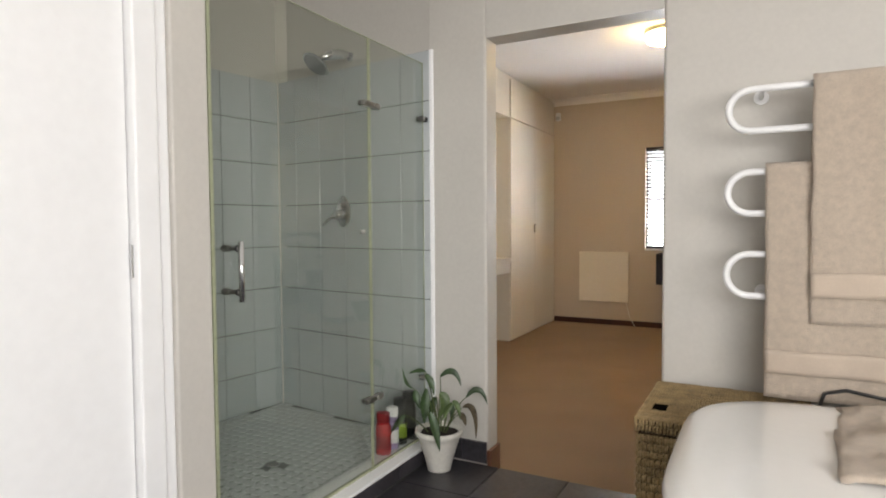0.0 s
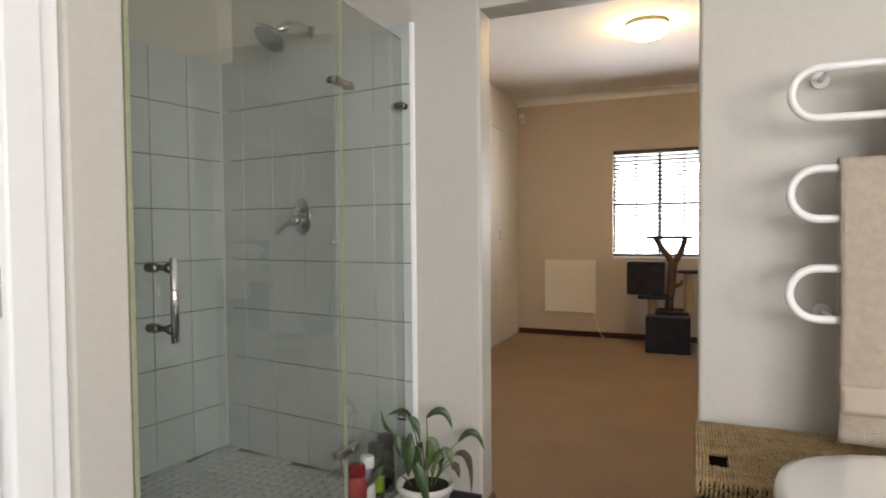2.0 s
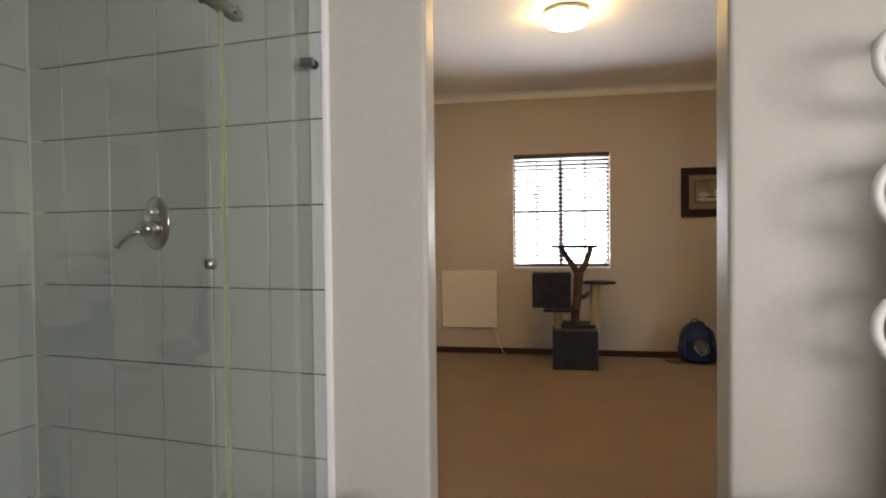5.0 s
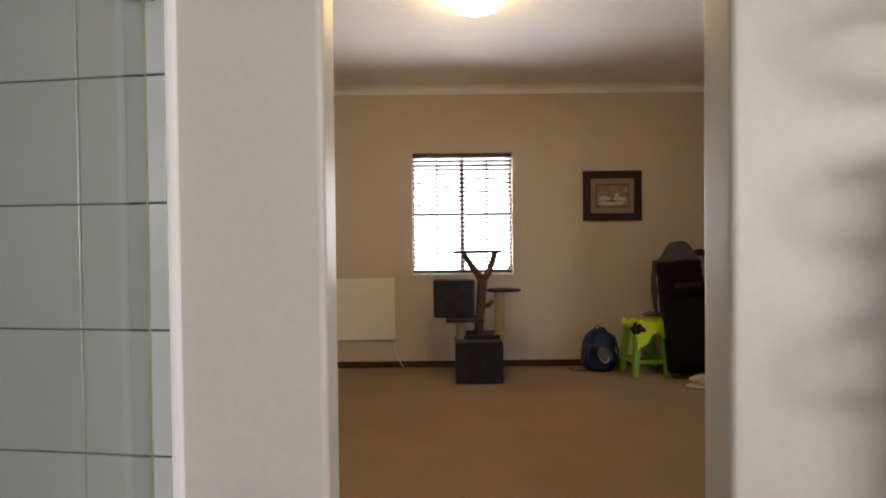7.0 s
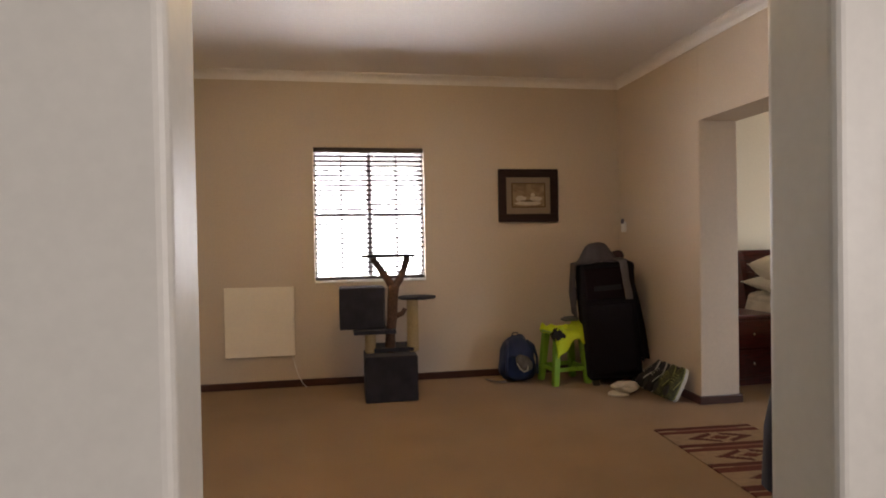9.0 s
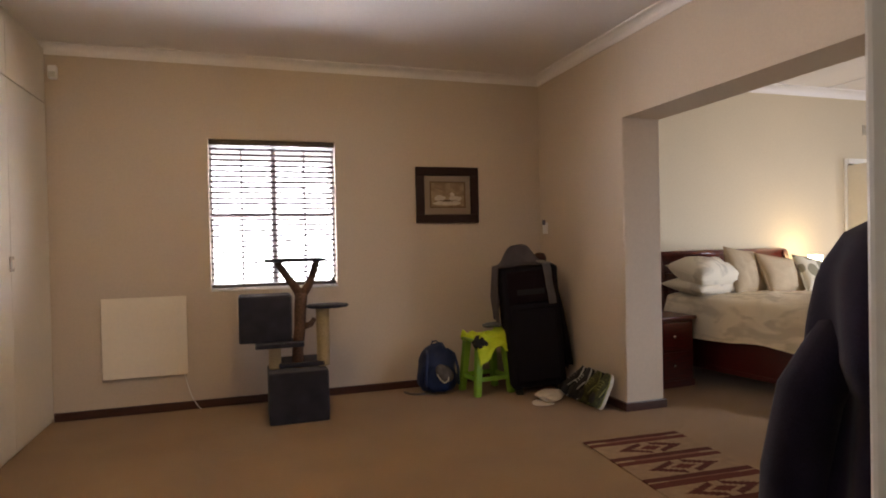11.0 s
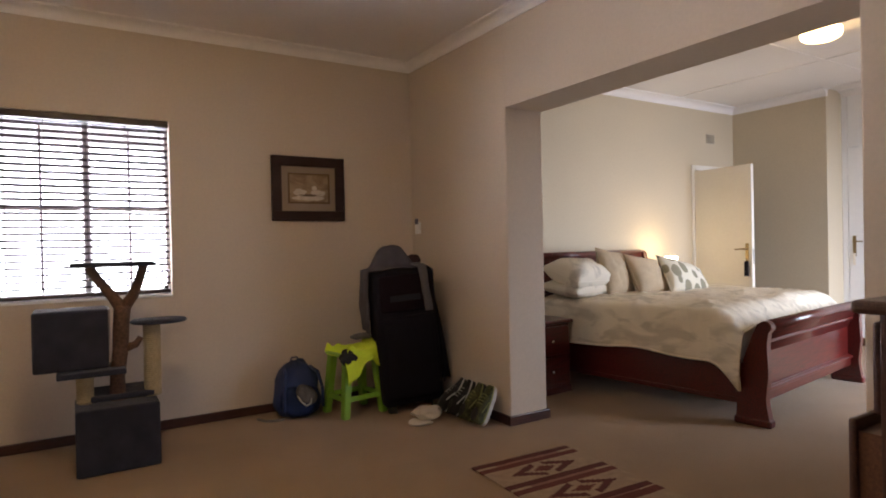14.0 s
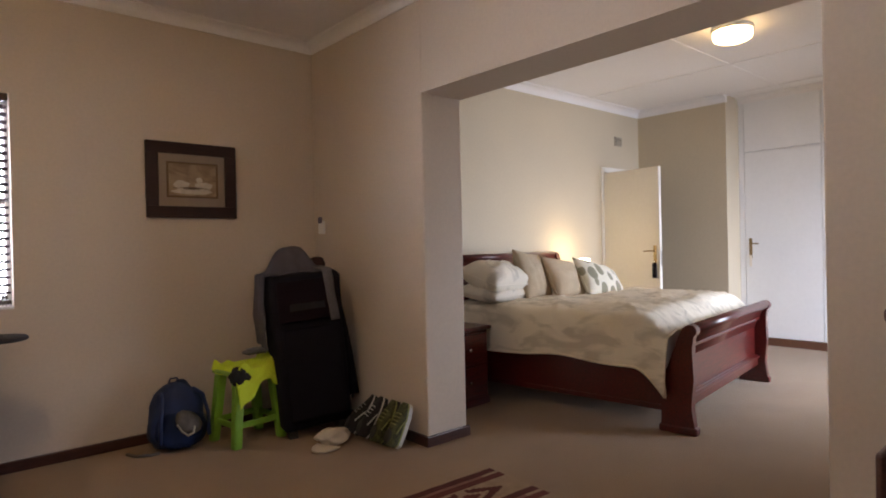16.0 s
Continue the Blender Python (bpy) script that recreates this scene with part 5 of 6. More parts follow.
# chest of drawers, one drawer ajar
chest = thing("chest_of_drawers", 1.22, 3.3, 0, "dark stained wooden chest of drawers with one drawer ajar", "chest of drawers")
CX0, CX1, CY0, CY1 = 0.80, 1.645, 3.06, 3.585
piece_on(chest, "carcass", boxed(CX0, CX1, CY0, CY1 - 0.02, 0.06, 1.05, 0.004), CHEST_WOOD)
piece_on(chest, "top", boxed(CX0 - 0.03, CX1 + 0.02, CY0, CY1 + 0.03, 1.05, 1.083, 0.012, 3), CHEST_WOOD)
piece_on(chest, "plinth", boxed(CX0 + 0.01, CX1 - 0.01, CY0 + 0.02, CY1 - 0.05, 0.0, 0.06), CHEST_WOOD)
for k, (z0, z1, out) in enumerate(((0.08, 0.30, 0.0), (0.315, 0.545, 0.0), (0.56, 0.79, 0.055), (0.81, 1.03, 0.0))):
    drawer = piece_on(chest, "drawer", boxed(CX0 + 0.008, CX1 - 0.008, CY1 - 0.02 + out, CY1 + out, z0, z1, 0.008, 2), CHEST_WOOD)
    if out:
        piece_on(drawer, "drawer_box", boxed(CX0 + 0.02, CX1 - 0.02, CY1 - 0.3, CY1 - 0.02 + out, z0 + 0.02, z1 - 0.03), BROWN_WOOD)
    for x in (1.02, 1.42):
        bm = lathe([(0.008, 0.0), (0.008, 0.012), (0.017, 0.018), (0.018, 0.026), (0.008, 0.032)], 14)
        bmesh.ops.transform(bm, matrix=pose(x, CY1 + out, (z0 + z1) / 2, -90), verts=bm.verts)
        piece_on(drawer, "knob", bm, CHEST_WOOD, "", True)

# dark robe on a valet stand
ROBE = material("black_fleece_robe", (0.018, 0.014, 0.032), 0.9, 0.3, 5, 600, 0.2, depth=0.002, spec=0.1, sheen=0.08)
stand = thing("valet_stand", 0.335, 3.09, 0, "dark wooden clothes valet beneath a robe", "valet stand")
part("post", tubed([(0, 0, 0.03), (0, 0, 1.17)], 0.018, 12), CHEST_WOOD, stand)
part("hanger", tubed([(-0.15, 0.02, 1.08), (-0.08, 0, 1.15), (0, 0, 1.18), (0.08, 0, 1.15), (0.15, -0.02, 1.08)], 0.014, 10), CHEST_WOOD, stand)
for a in range(4):
    part("foot", tubed([(0, 0, 0.05), (0.13 * math.cos(a * 1.571), 0.13 * math.sin(a * 1.571), 0.015)], 0.014, 8), CHEST_WOOD, stand)
robe = thing("robe", 0.335, 3.09, -0.075, "long black fleece robe hanging on a clothes valet", "robe")


def robe_shape(u, v):
    a, z = 2 * math.pi * u, 1.40 - 1.25 * v
    keys = ((0.0, 0.03), (0.015, 0.14), (0.045, 0.215), (0.10, 0.258), (0.17, 0.268), (0.235, 0.268), (0.27, 0.245), (0.42, 0.272), (0.65, 0.325), (1.0, 0.37))
    for (v0, r0), (v1, r1) in zip(keys, keys[1:]):
        if v <= v1 + 1e-6:
            r = r0 + (r1 - r0) * (v - v0) / (v1 - v0)
            break
    pleat = 1 + (0.07 + 0.09 * v) * math.sin(8 * a + 2 * noise.noise((math.cos(a), math.sin(a), v))) * min(1, v * 5) + 0.06 * noise.noise((2 * math.cos(a), 2 * math.sin(a), v * 3))
    return Vector((r * pleat * math.cos(a) * 1.13, r * pleat * math.sin(a) * 0.72, z))


bm = sheet(robe_shape, 96, 44)
bmesh.ops.remove_doubles(bm, verts=bm.verts, dist=0.0005)
part("cloth", bm, ROBE, robe, "", True)
part("sleeve", tubed([(-0.20, 0.06, 1.20), (-0.275, 0.10, 1.05), (-0.29, 0.12, 0.9), (-0.285, 0.13, 0.76)], 0.05, 12, radii=[0.05, 0.055, 0.058, 0.062]), ROBE, robe, "", True)

# ---- bedroom ----
# mahogany sleigh bed, turned a little from the wall
bed = thing("sleigh_bed", 2.985, 5.060, 0, "dark mahogany sleigh bed with curved head and footboard", "bed", turn=7.6)
BW = 1.87


def spine(points, widths, samples=28):
    """An outline along a curved centre line with changing width."""
    pts = [Vector(p) for p in points]
    n = len(pts) - 1
    line, wide = [], []
    for k in range(samples + 1):
        f = k / samples * n
        i = min(int(f), n - 1)
        q = f - i
        p0, p1, p2, p3 = pts[max(i - 1, 0)], pts[i], pts[i + 1], pts[min(i + 2, n)]
        line.append(0.5 * (2 * p1 + (p2 - p0) * q + (2 * p0 - 5 * p1 + 4 * p2 - p3) * q * q + (3 * p1 - p0 - 3 * p2 + p3) * q ** 3))
        wide.append(widths[i] + (widths[i + 1] - widths[i]) * q)
    left, right = [], []
    for k, p in enumerate(line):
        d = (line[min(k + 1, samples)] - line[max(k - 1, 0)]).normalized()
        s = Vector((-d.y, d.x))
        left.append(tuple(p + s * wide[k]))
        right.append(tuple(p - s * wide[k]))
    return left + right[::-1]


def sleigh_end(name, sign, y, high, parent, base=0.11):
    """A curved end: two profiled posts, a panel, a rolled top and a bottom rail. sign: the way it rolls."""
    end = part(name, boxed(0.055, BW - 0.055, y - 0.012, y + 0.012, 0.17, high * 0.80), MAHOGANY, parent)
    post = spine([(y, 0.0), (y, 0.06), (y - sign * 0.004, high * 0.26), (y + sign * 0.018, high * 0.52), (y + sign * 0.045, high * 0.78), (y + sign * 0.078, high * 0.95)],
                 [base, base * 0.94, base * 0.84, base * 0.80, base * 0.48, base * 0.33])
    for x in (0.0, BW - 0.06):
        p = part("post", extrude_profile(post, x, x + 0.06, "x"), MAHOGANY, end)
        part("scroll", tubed([(x - 0.004, y + sign * 0.088, high * 0.935), (x + 0.064, y + sign * 0.088, high * 0.935)], 0.040, 24), MAHOGANY, end)
        part("toe", boxed(x - 0.006, x + 0.066, y - base - 0.01, y + base + 0.01, 0.0, 0.05, 0.012, 3), MAHOGANY, end)
    curve = [(y - sign * 0.02, 0.22), (y - sign * 0.03, high * 0.45), (y - sign * 0.005, high * 0.66), (y + sign * 0.06, high * 0.88), (y + sign * 0.085, high * 0.94)]
    part("curved_panel", extrude_profile(spine(curve, [0.016] * 5), 0.06, BW - 0.06, "x"), MAHOGANY, end, "", True)
    part("top_roll", tubed([(0.06, y + sign * 0.090, high * 0.945), (BW - 0.06, y + sign * 0.090, high * 0.945)], 0.036, 20), MAHOGANY, end, "", True)
    part("bead", boxed(0.06, BW - 0.06, y + sign * 0.04 - 0.016, y + sign * 0.04 + 0.016, high * 0.76, high * 0.79, 0.006), MAHOGANY, end)
    part("bottom_rail", boxed(0.06, BW - 0.06, y - 0.035, y + 0.035, 0.14, 0.235, 0.010, 3), MAHOGANY, end)
    part("rail_moulding", boxed(0.06, BW - 0.06, y - 0.05, y + 0.05, 0.205, 0.228, 0.008, 3), MAHOGANY, end)
    return end


sleigh_end("footboard", -1, 0.12, 0.70, bed)
sleigh_end("headboard", 1, 1.99, 1.16, bed, 0.10)
for x in (0.012, BW - 0.042):
    rail_part = part("side_rail", boxed(x, x + 0.03, 0.2, 1.95, 0.13, 0.42, 0.006), MAHOGANY, bed)
    part("moulding", boxed(x - 0.008, x + 0.038, 0.2, 1.95, 0.13, 0.165, 0.006), MAHOGANY, rail_part)
part("base", boxed(0.06, BW - 0.06, 0.2, 1.93, 0.2, 0.38, 0.02), BLACK_CASE, bed)

LINEN = patterned("grey_leaf_duvet_print", (0.80, 0.73, 0.60), (0.60, 0.54, 0.43), 4.2, (0.38, 0.53), stretch=(1.5, 0.75, 1.9))
mattress = thing("mattress", 2.985, 5.060, 0, "white mattress beneath the duvet", "mattress", turn=7.6)
part("body", boxed(0.055, BW - 0.055, 0.19, 1.93, 0.382, 0.66, 0.05, 4), WHITE, mattress, "", True)
duvet = thing("duvet", 2.985, 5.060, 0, "cream duvet with grey leaf print spread over the bed", "duvet", turn=7.6)


def duvet_shape(u, v):
    y = 0.175 + 1.72 * v
    side_drop, roll = 0.27, 0.10
    flat = BW + 0.04 - 2 * roll * 0.6
    total = flat + 2 * side_drop
    s = u * total
    left, right = s < side_drop, s > side_drop + flat
    hem = 0.05 * noise.noise((v * 3.3, 4.0 if left else 9.0, 0)) + 0.045 * math.exp(-((v - 0.02) / 0.06) ** 2) * (1 if left else 0.4)
    if left or right:
        q = (side_drop - s) / side_drop if left else (s - side_drop - flat) / side_drop
        x = -0.035 - 0.035 * math.sin(q * 2.2) + 0.018 * noise.noise((v * 6, q * 1.5, 2.0)) * q
        z = 0.735 - 0.055 * min(1, q * 4) ** 2 - (side_drop + hem) * q + 0.0
        x = x + 0.03 * max(0, 1 - q * 4)
        if right:
            x = BW - x
    else:
        q = (s - side_drop) / flat
        x = 0.03 + (BW - 0.06) * q - 0.035 * max(0, 1 - q * 16) + 0.035 * max(0, q * 16 - 15)
        edge_soft = min(1, q * 12, (1 - q) * 12)
        z = 0.735 + 0.030 * math.sin(edge_soft * math.pi / 2)
    foot = max(0.0, 1 - v * 9)
    z -= 0.14 * foot ** 2
    wrinkle = 0.014 * folds(x * 1.2, y, 2.6, 1.0) + 0.016 * abs(folds(x + 0.6 * y, y - 0.5 * x, 7, 3.0)) + 0.004 * folds(x, y, 22, 5.0)
    wrinkle += (0.030 if left or right else 0.014) * max(0.0, 1 - 3.2 * abs(noise.noise((x * 2.1 + 1.4 * z, y * 2.1 - x * 1.3, 8.0)))) ** 2 * (1.3 - v)
    if left or right:
        return Vector((x - (wrinkle if left else -wrinkle) * 0.6, y + 0.006 * folds(z, y, 9, 2), z))
    return Vector((x, y, z + wrinkle))


part("cover", sheet(duvet_shape, 150, 130, 0.022), LINEN, duvet, "", True)
for u in (0.0, 1.0):
    part("hem", tubed([duvet_shape(u, k / 48) for k in range(49)], 0.009, 6), LINEN, duvet, "stitched duvet hem", True)
part("foot_hem", tubed([duvet_shape(k / 60, 0.0) for k in range(61)], 0.009, 6), LINEN, duvet, "stitched duvet hem", True)


def pillow(x, y, z, turn, tilt, lean, w, h, t, mat, label, seed):
    p = new("pillow")
    p.empty_display_size = 0.05
    p.matrix_world = pose(x, y, z, tilt, lean, turn)
    tagged(p, label, "pillow", "pillows on the bed")
    bm, n = bmesh.new(), 22
    for sgn in (1, -1):
        g = []
        for i in range(n + 1):
            row = []
            for j in range(n + 1):
                a, b = 2 * i / n - 1, 2 * j / n - 1
                body = max(0.0, (1 - abs(a) ** 2.6) * (1 - abs(b) ** 2.6)) ** 0.55
                pinch = 1 - 0.09 * (1 - abs(a) ** 2) * abs(b) ** 3
                pinch2 = 1 - 0.09 * (1 - abs(b) ** 2) * abs(a) ** 3
                zz = sgn * t / 2 * body * (1 + 0.16 * folds(a, b, 1.6, seed)) + 0.008 * folds(a, b, 4, seed + 3) * body
                row.append(bm.verts.new((a * w / 2 * pinch2, b * h / 2 * pinch, zz)))
            g.append(row)
        for i in range(n):
            for j in range(n):
                bm.faces.new((g[i][j], g[i + 1][j], g[i + 1][j + 1], g[i][j + 1]))
    bmesh.ops.remove_doubles(bm, verts=bm.verts, dist=0.0008)
    part("cover", bm, mat, p, "", True)
    ring = [(a * w / 2 * 0.995, b * h / 2 * 0.995, 0) for a, b in ((-1, -1), (0, -0.93), (1, -1), (0.93, 0), (1, 1), (0, 0.93), (-1, 1), (-0.93, 0), (-1, -1))]
    part("piping", tubed(ring, 0.004, 5), mat, p)
    return p


WHITE_LINEN = patterned("white_pillow_print", (0.78, 0.72, 0.60), (0.56, 0.51, 0.42), 4.0, (0.34, 0.46))
BEIGE_LINEN = material("beige_cushion_linen", (0.52, 0.41, 0.275), 0.95, 0.08, 8, 420, 0.5)
LEAFY = patterned("leaf_print_cotton", (0.74, 0.70, 0.58), (0.30, 0.28, 0.20), 8.0, (0.39, 0.43), stretch=(1.25, 0.7, 0.25), kind="cells")
pillow(3.00, 6.77, 0.825, 8, 6, 0, 0.64, 0.46, 0.16, WHITE_LINEN, "white printed pillow lying at the bottom of a pair", 1.0)
pillow(2.99, 6.74, 0.945, 8, 16, 2, 0.58, 0.42, 0.27, WHITE_LINEN, "plump white printed pillow on top of another", 2.0)
pillow(3.36, 6.67, 0.935, 10, 68, 8, 0.44, 0.46, 0.18, BEIGE_LINEN, "beige linen cushion standing upright", 3.0)
pillow(3.67, 6.56, 0.895, 6, 60, 8, 0.52, 0.42, 0.18, BEIGE_LINEN, "beige linen cushion leaning against another", 4.0)
pillow(4.03, 6.44, 0.862, -6, 52, 14, 0.56, 0.42, 0.18, LEAFY, "cream cushion printed with grey-green leaves", 5.0)
pillow(4.10, 6.85, 0.825, 8, 8, 0, 0.62, 0.44, 0.15, WHITE_LINEN, "white printed pillow behind the cushions", 6.0)


def nightstand(x, y, turn, label):
    n = thing("nightstand", x, y, 0, label, "nightstand", "nightstands", turn)
    part("carcass", boxed(-0.23, 0.23, -0.2, 0.2, 0.05, 0.57, 0.005), MAHOGANY, n)
    part("top", boxed(-0.255, 0.255, -0.225, 0.21, 0.57, 0.60, 0.010, 3), MAHOGANY, n)
    part("plinth", boxed(-0.24, 0.24, -0.21, 0.2, 0.0, 0.06, 0.006), MAHOGANY, n)
    for z0, z1 in ((0.08, 0.30), (0.32, 0.55)):
        d = part("drawer", boxed(-0.21, 0.21, -0.216, -0.198, z0, z1, 0.006), MAHOGANY, n)
        bm = lathe([(0.006, 0.0), (0.006, 0.012), (0.013, 0.017), (0.013, 0.024), (0.005, 0.028)], 14)
        bmesh.ops.transform(bm, matrix=pose(0, -0.216, (z0 + z1) / 2, 90), verts=bm.verts)
        part("knob", bm, CHROME, d, "small pale metal knob", True)
    return n


nightstand(2.43, 6.74, 4, "dark mahogany nightstand beside the bed")
nightstand(4.90, 7.18, 0, "dark mahogany nightstand behind the bed")

# small ornament on the nightstand
orn = thing("flower_bowl", 2.33, 6.70, 0.60, "small bowl of white flowers on the nightstand", "flowers")
part("bowl", lathe([(0.02, 0.0), (0.035, 0.004), (0.05, 0.03), (0.046, 0.034), (0.02, 0.03)], 18), POT, orn, "", True)
rng = random.Random(3)
for k in range(9):
    a, r = rng.uniform(0, 6.28), rng.uniform(0.0, 0.05)
    part("flower", lathe([(0.002, 0.0), (0.016, 0.006), (0.020, 0.016), (0.010, 0.02)], 9, (r * math.cos(a), r * math.sin(a), rng.uniform(0.03, 0.10)), 0.3), WHITE, orn, "", True)

# bedside lamp
lamp = thing("table_lamp", 4.75, 7.14, 0.60, "lit bedside lamp with a white glass shade", "lamp")
part("base", lathe([(0.05, 0.0), (0.06, 0.004), (0.055, 0.016), (0.014, 0.028), (0.012, 0.36), (0.02, 0.37)], 22), BRASS, lamp, "", True)
part("shade", lathe([(0.045, 0.37), (0.06, 0.378), (0.068, 0.44), (0.066, 0.446), (0.045, 0.447)], 24), glowing("lit_lamp_glass", (1.0, 0.86, 0.52), 22.0), lamp, "lit white glass shade", True)
bulb = new("lamp_bulb", bpy.data.lights.new("lamp_bulb", "POINT"))
bulb.data.energy, bulb.data.color, bulb.data.shadow_soft_size = 3.6, (1.0, 0.76, 0.36), 0.04
bulb.location = (4.75, 7.14, 1.12)

# open door to the passage
pdoor = tagged(new("door_bedroom"), "open cream flush door with brass lever handle", "door", kind="structure")
pdoor.matrix_world = pose(5.60, 7.405, 0.012, 0, 0, -95)
part("leaf", boxed(0.0, 0.745, -0.04, 0.0, 0.0, 2.03, 0.003), CUPBOARD, pdoor)
part("lock_plate", boxed(0.744, 0.747, -0.032, -0.010, 0.93, 1.10), CHROME, pdoor)
for yy, s in ((0.0, 1), (-0.04, -1)):
    plate = part("handle_plate", boxed(0.665, 0.705, min(yy, yy + s * 0.005), max(yy, yy + s * 0.005), 0.93, 1.16, 0.002), BRASS, pdoor, "worn brass handle plate")
    part("lever", tubed([(0.685, yy, 1.10), (0.685, yy + s * 0.045, 1.10), (0.66, yy + s * 0.05, 1.10), (0.57, yy + s * 0.05, 1.095)], 0.008, 8), BRASS, plate, "", True)
part("key", boxed(0.676, 0.692, -0.075, -0.045, 0.975, 0.985, 0.002), CHROME, pdoor, "key in the lock")
part("key_tag", boxed(0.66, 0.712, -0.064, -0.056, 0.80, 0.965, 0.003), BLACK_CASE, pdoor, "black key tag hanging from the lock")
for z in (0.25, 1.0, 1.8):
    part("hinge", tubed([(0.0, 0.002, z - 0.05), (0.0, 0.002, z + 0.05)], 0.007, 8), BRASS, pdoor)
bm = boxed(5.52, 5.58, NORTH - 0.014, NORTH + 0.1, 0.0, 2.12, 0.004)
box(bm, 6.34, 6.368, NORTH - 0.014, NORTH + 0.1, 0.0, 2.12, 0.004)
box(bm, 5.58, 6.34, NORTH - 0.014, NORTH + 0.1, 2.06, 2.12, 0.004)
setting("door_frame_bedroom", bm, CUPBOARD, "cream painted door frame", "door frame")

# air vent above it
vent = thing("wall_vent", 5.9, NORTH, 2.455, "small beige slotted air vent high on the wall", "air vent")
piece_on(vent, "frame", boxed(5.815, 5.975, NORTH - 0.010, NORTH + 0.001, 2.40, 2.51, 0.003), plastic("beige_vent", (0.42, 0.36, 0.28)))
for k in range(6):
    piece_on(vent, "slat", boxed(5.83, 5.96, NORTH - 0.014, NORTH - 0.009, 2.412 + k * 0.0155, 2.421 + k * 0.0155), plastic("beige_vent_slat", (0.34, 0.29, 0.22)))

# fitted wardrobe
ward = thing("fitted_wardrobe", 6.95, 5.0, 0, "full-height white fitted wardrobe with brass lever handle", "wardrobe")
piece_on(ward, "carcass", boxed(6.722, 7.199, 3.0, 6.308, 0.086, 2.877), WHITE)
piece_on(ward, "end_post", boxed(6.70, 6.722, 6.25, 6.308, 0.086, 2.83, 0.002), WHITE)
for y0, y1 in ((5.452, 6.245), (4.652, 5.446), (3.852, 4.646), (3.02, 3.846)):
    leaf = piece_on(ward, "door", boxed(6.70, 6.722, y0, y1, 0.090, 2.225, 0.003), WHITE)
    piece_on(ward, "top_door", boxed(6.70, 6.722, y0, y1, 2.240, 2.83, 0.003), WHITE)
    plate = piece_on(leaf, "handle_plate", boxed(6.695, 6.7005, y1 - 0.075, y1 - 0.04, 1.0, 1.23, 0.002), BRASS, "worn brass handle plate")
    piece_on(plate, "key_tag", boxed(6.682, 6.688, y1 - 0.072, y1 - 0.046, 0.90, 1.035, 0.002), HEATER, "pale key tag")
    piece_on(plate, "lever", tubed([(6.70, y1 - 0.058, 1.17), (6.655, y1 - 0.058, 1.17), (6.65, y1 - 0.07, 1.17), (6.65, y1 - 0.16, 1.165)], 0.008, 8), BRASS, "", True)

# ---- tiles, laid last ----
def tile_mesh(name, w, h, thick, bevel, axis):
    """A tile centred on its face, with eased edges; axis: the way that it faces."""
    bm = bmesh.new()
    a, b = w / 2, h / 2
    put = {"-y": lambda p, q, d: (p, -d, q), "+x": lambda p, q, d: (d, p, q), "+z": lambda p, q, d: (p, q, d)}[axis]
    back = [bm.verts.new(put(p, q, 0)) for p, q in ((-a, -b), (a, -b), (a, b), (-a, b))]
    rim = [bm.verts.new(put(p, q, thick - bevel)) for p, q in ((-a, -b), (a, -b), (a, b), (-a, b))]
    face = [bm.verts.new(put(p, q, thick)) for p, q in ((-a + bevel, -b + bevel), (a - bevel, -b + bevel), (a - bevel, b - bevel), (-a + bevel, b - bevel))]
    bm.faces.new(face)
    for lo, hi in ((back, rim), (rim, face)):
        for k in range(4):
            bm.faces.new((lo[k], lo[(k + 1) % 4], hi[(k + 1) % 4], hi[k]))
    bmesh.ops.recalc_face_normals(bm, faces=bm.faces)
    me = bpy.data.meshes.new(name)
    bm.to_mesh(me)
    bm.free()
    return me


def lay(name, mesh, mat, parent, x, y, z):
    if not mesh.materials:
        mesh.materials.append(mat)
    ob = new(name, mesh)
    ob.parent = parent
    ob.location = (x, y, z)
    return ob


JOINT = 0.004
TH = 0.2443
rows = [(SF + TH * k, SF + TH * (k + 1)) for k in range(8)]
TILE_TOP = SF + TH * 8
# back wall of the shower
bed_back = setting("tiling_shower_back", boxed(SL + 0.002, 0.0, -0.004, 0.001, SF, TILE_TOP), GROUT, "white glazed wall tiles with dark joints", "tiles")
bed_back.matrix_world = SHOWER
cols = [SL + 0.004, -0.989, -0.790, -0.592, -0.392, -0.190, 0.0]
meshes = {}
for x0, x1 in zip(cols, cols[1:]):
    for z0, z1 in rows:
        key = round(x1 - x0, 3)
        if key not in meshes:
            meshes[key] = tile_mesh("tile", x1 - x0 - JOINT, TH - JOINT, 0.007, 0.0015, "-y")
        lay("tile", meshes[key], TILE, bed_back, (x0 + x1) / 2, -0.003, (z0 + z1) / 2)
trim_outline = [(0.0, 0.001), (0.0, -0.011), (0.007, -0.0105), (0.013, -0.008), (0.016, -0.004), (0.017, 0.004)]
part("edge_trim", extrude_profile(trim_outline, BF + 0.06, TILE_TOP, "z"), WHITE, bed_back, "rounded white tile edge trim")
# side wall of the shower
bed_side = setting("tiling_shower_side", boxed(SL - 0.001, SL + 0.004, -1.40, -0.01, SF, TILE_TOP), GROUT, "white glazed wall tiles with dark joints", "tiles")
bed_side.matrix_world = SHOWER
side_tile = tile_mesh("tile", 0.195 - JOINT, TH - JOINT, 0.007, 0.0015, "+x")
for k in range(6):
    for z0, z1 in rows:
        lay("tile", side_tile, TILE, bed_side, SL + 0.003, -0.010 - 0.195 * (k + 0.5), (z0 + z1) / 2)

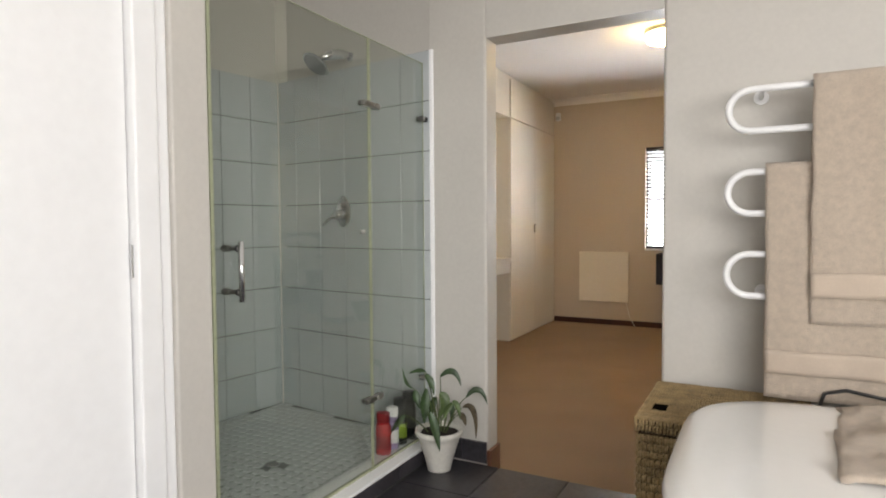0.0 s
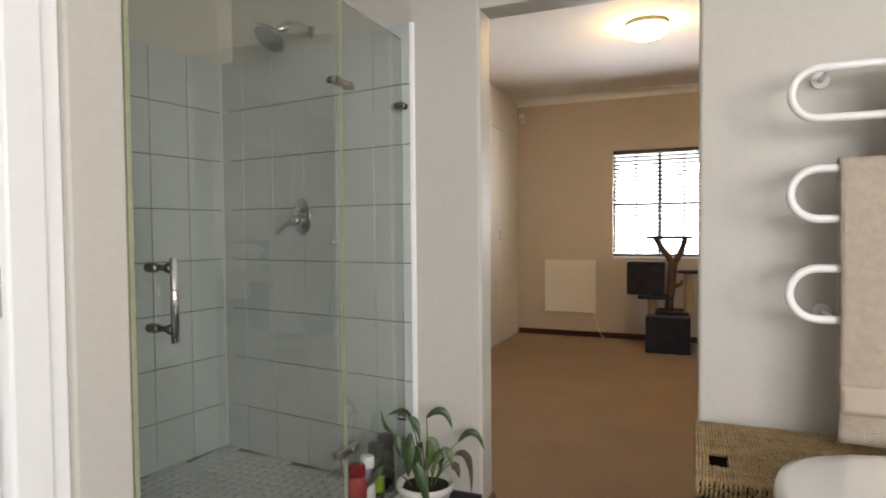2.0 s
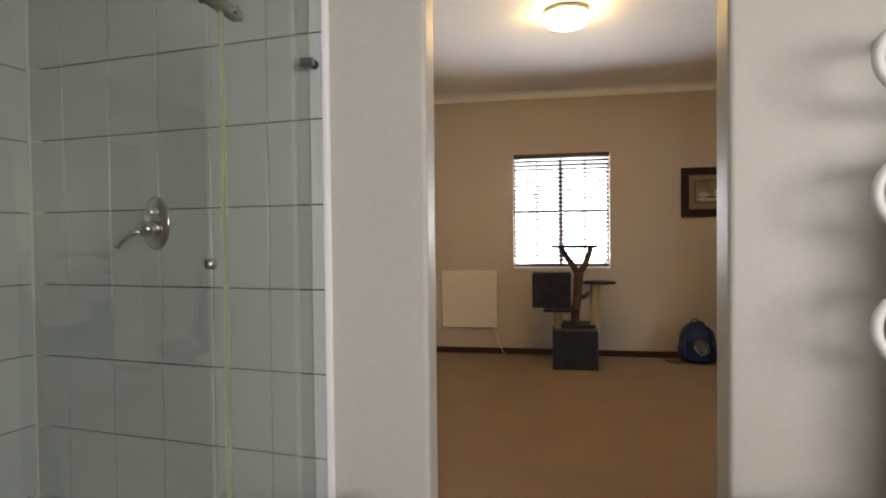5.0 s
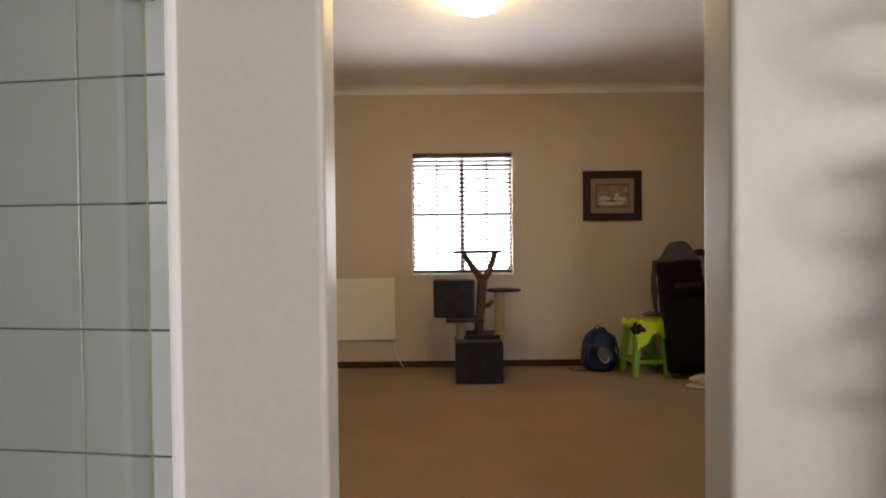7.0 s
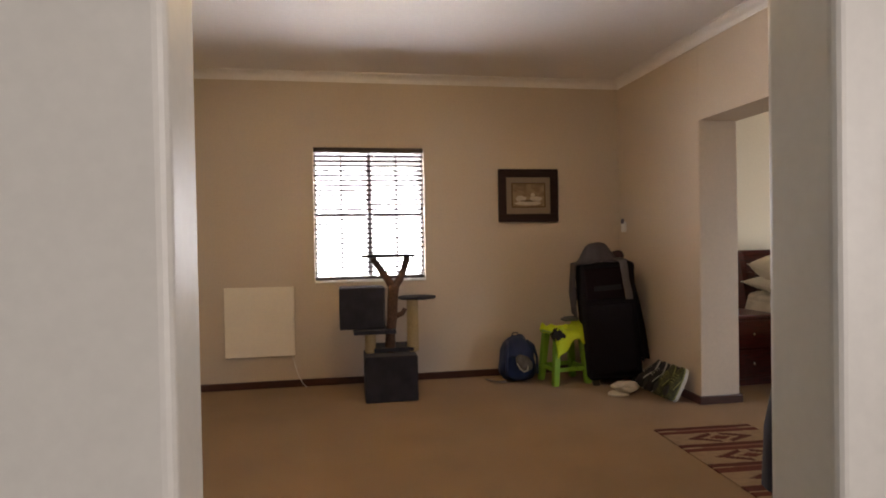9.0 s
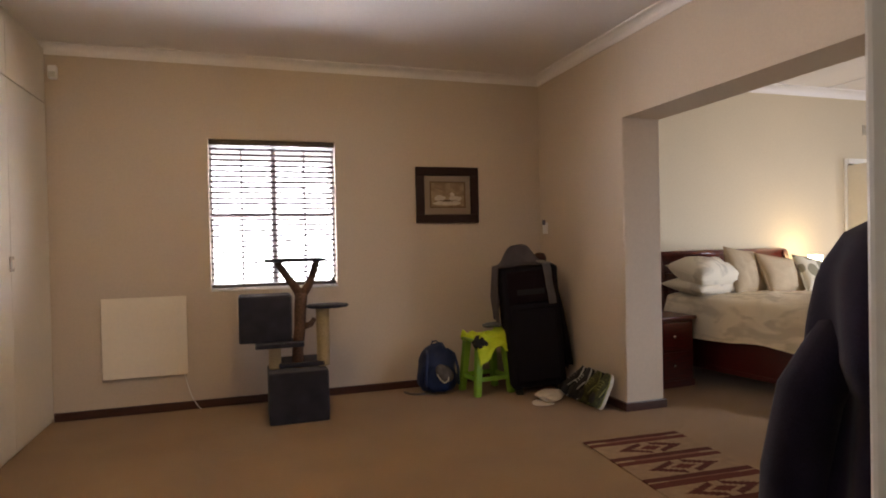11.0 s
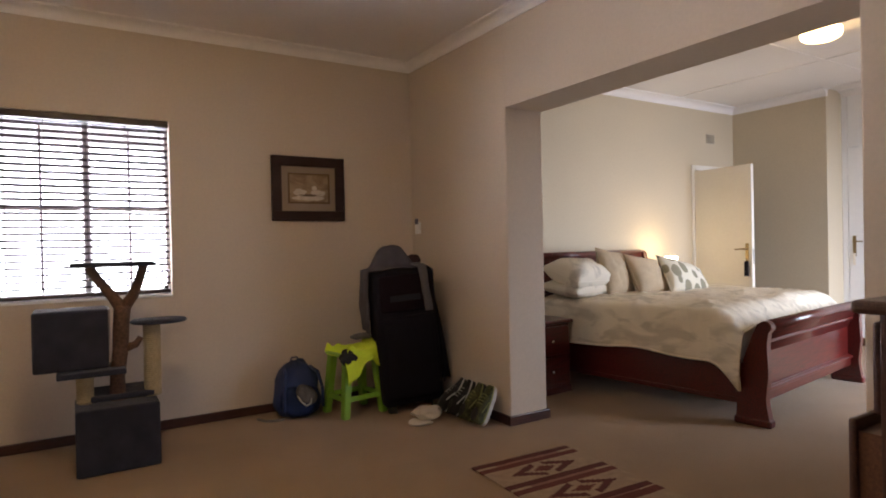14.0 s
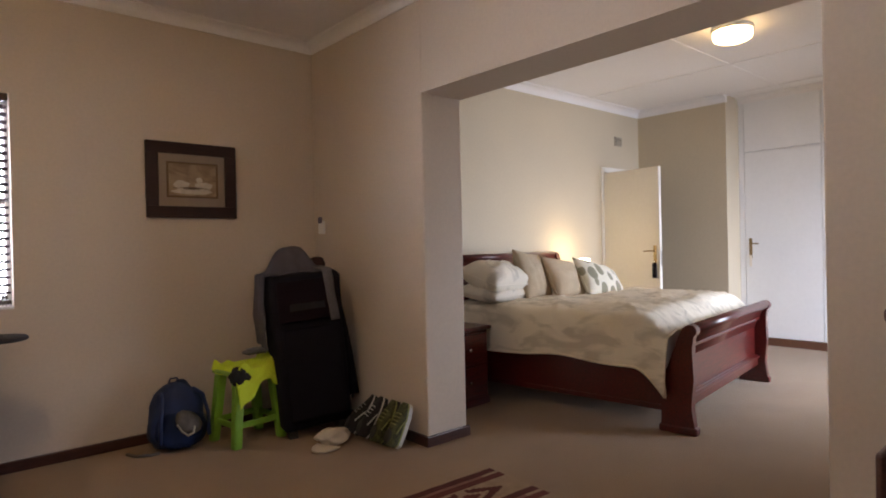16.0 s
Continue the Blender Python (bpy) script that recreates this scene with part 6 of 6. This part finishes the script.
# dark floor tiles, their skirting and the tiled kerb face
floor = bpy.data.objects["floor_bathroom"]
TW = 0.335
big = tile_mesh("floor_tile", TW - 0.005, TW - 0.005, 0.008, 0.0015, "+z")
for i in range(11):
    for j in range(13):
        x, y = -1.245 + TW * i, 2.452 - TW * j
        if x - TW / 2 < -1.42:
            continue
        if y + TW / 2 > 2.63:
            continue
        if x + TW / 2 > 2.2 or y - TW / 2 < -1.7:
            continue
        lay("floor_tile", big, SLATE, floor, x, y, BF - 0.008)
sk = tile_mesh("skirting_tile", 0.28, 0.10, 0.010, 0.002, "-y")
skirt = setting("tile_skirting", boxed(-1.414, DL - 0.004, W0 - 0.003, W0 + 0.001, BF, BF + 0.1), GROUT, "dark tile skirting by the doorway", "skirting")
half = tile_mesh("skirting_tile", 0.132, 0.10, 0.010, 0.002, "-y")
for x in (-1.346, -1.212):
    lay("skirting_tile", half, SLATE, skirt, x, W0 - 0.003, BF + 0.05)
skirt2 = setting("tile_skirting_rail_wall", boxed(DR + 0.016, 2.19, W0 - 0.003, W0 + 0.001, BF, BF + 0.1), GROUT, "dark tile skirting below the towel rail", "skirting")
for k in range(9):
    lay("skirting_tile", sk, SLATE, skirt2, DR + 0.158 + 0.284 * k, W0 - 0.003, BF + 0.05)
face = tile_mesh("kerb_tile", TW - 0.004, 0.062, 0.008, 0.0015, "+x")
for k in range(3):
    lay("kerb_tile", face, SLATE, kerb, -1.424, 2.455 - TW * k, BF + 0.033)
end_face = tile_mesh("kerb_tile", 0.29, 0.062, 0.008, 0.0015, "+x")
lay("kerb_tile", end_face, SLATE, kerb, -1.424, 1.483, BF + 0.033)

# mosaic of clipped squares in the shower
shower_floor = bpy.data.objects["floor_shower"]
MP = 0.0505


def clipped(bm, cx, cy, z, a=0.0241, c=0.0090, thick=0.004):
    out = [(a - c, -a), (a, -a + c), (a, a - c), (a - c, a), (-a + c, a), (-a, a - c), (-a, -a + c), (-a + c, -a)]
    lo = [bm.verts.new((cx + p, cy + q, z)) for p, q in out]
    hi = [bm.verts.new((cx + p * 0.96, cy + q * 0.96, z + thick)) for p, q in out]
    bm.faces.new(hi)
    for k in range(8):
        bm.faces.new((lo[k], lo[(k + 1) % 8], hi[(k + 1) % 8], hi[k]))


bm = bmesh.new()
clipped(bm, 0, 0, 0)
bmesh.ops.recalc_face_normals(bm, faces=bm.faces)
one = bpy.data.meshes.new("mosaic_tile")
bm.to_mesh(one)
bm.free()
rest = bmesh.new()
count = 0
for j in range(30):
    for i in range(24):
        x, y = -1.59 - MP * i, 2.765 - MP * j
        inside = SHOWER.inverted() @ Vector((x, y, 0))
        if inside.x < SL + 0.02 or inside.y > -0.024 or y < 1.36 or (x + 1.938) ** 2 + (y - 2.037) ** 2 < 0.052 ** 2:
            continue
        if count < 300:
            lay("mosaic_tile", one, MOSAIC, shower_floor, x, y, shower_z(x) - 0.005)
            count += 1
        else:
            clipped(rest, x, y, shower_z(x) - 0.005)
joined = part("mosaic_rest", rest, MOSAIC, shower_floor)
tagged(joined, "white mosaic tiles by the shower front", kind="stuff")
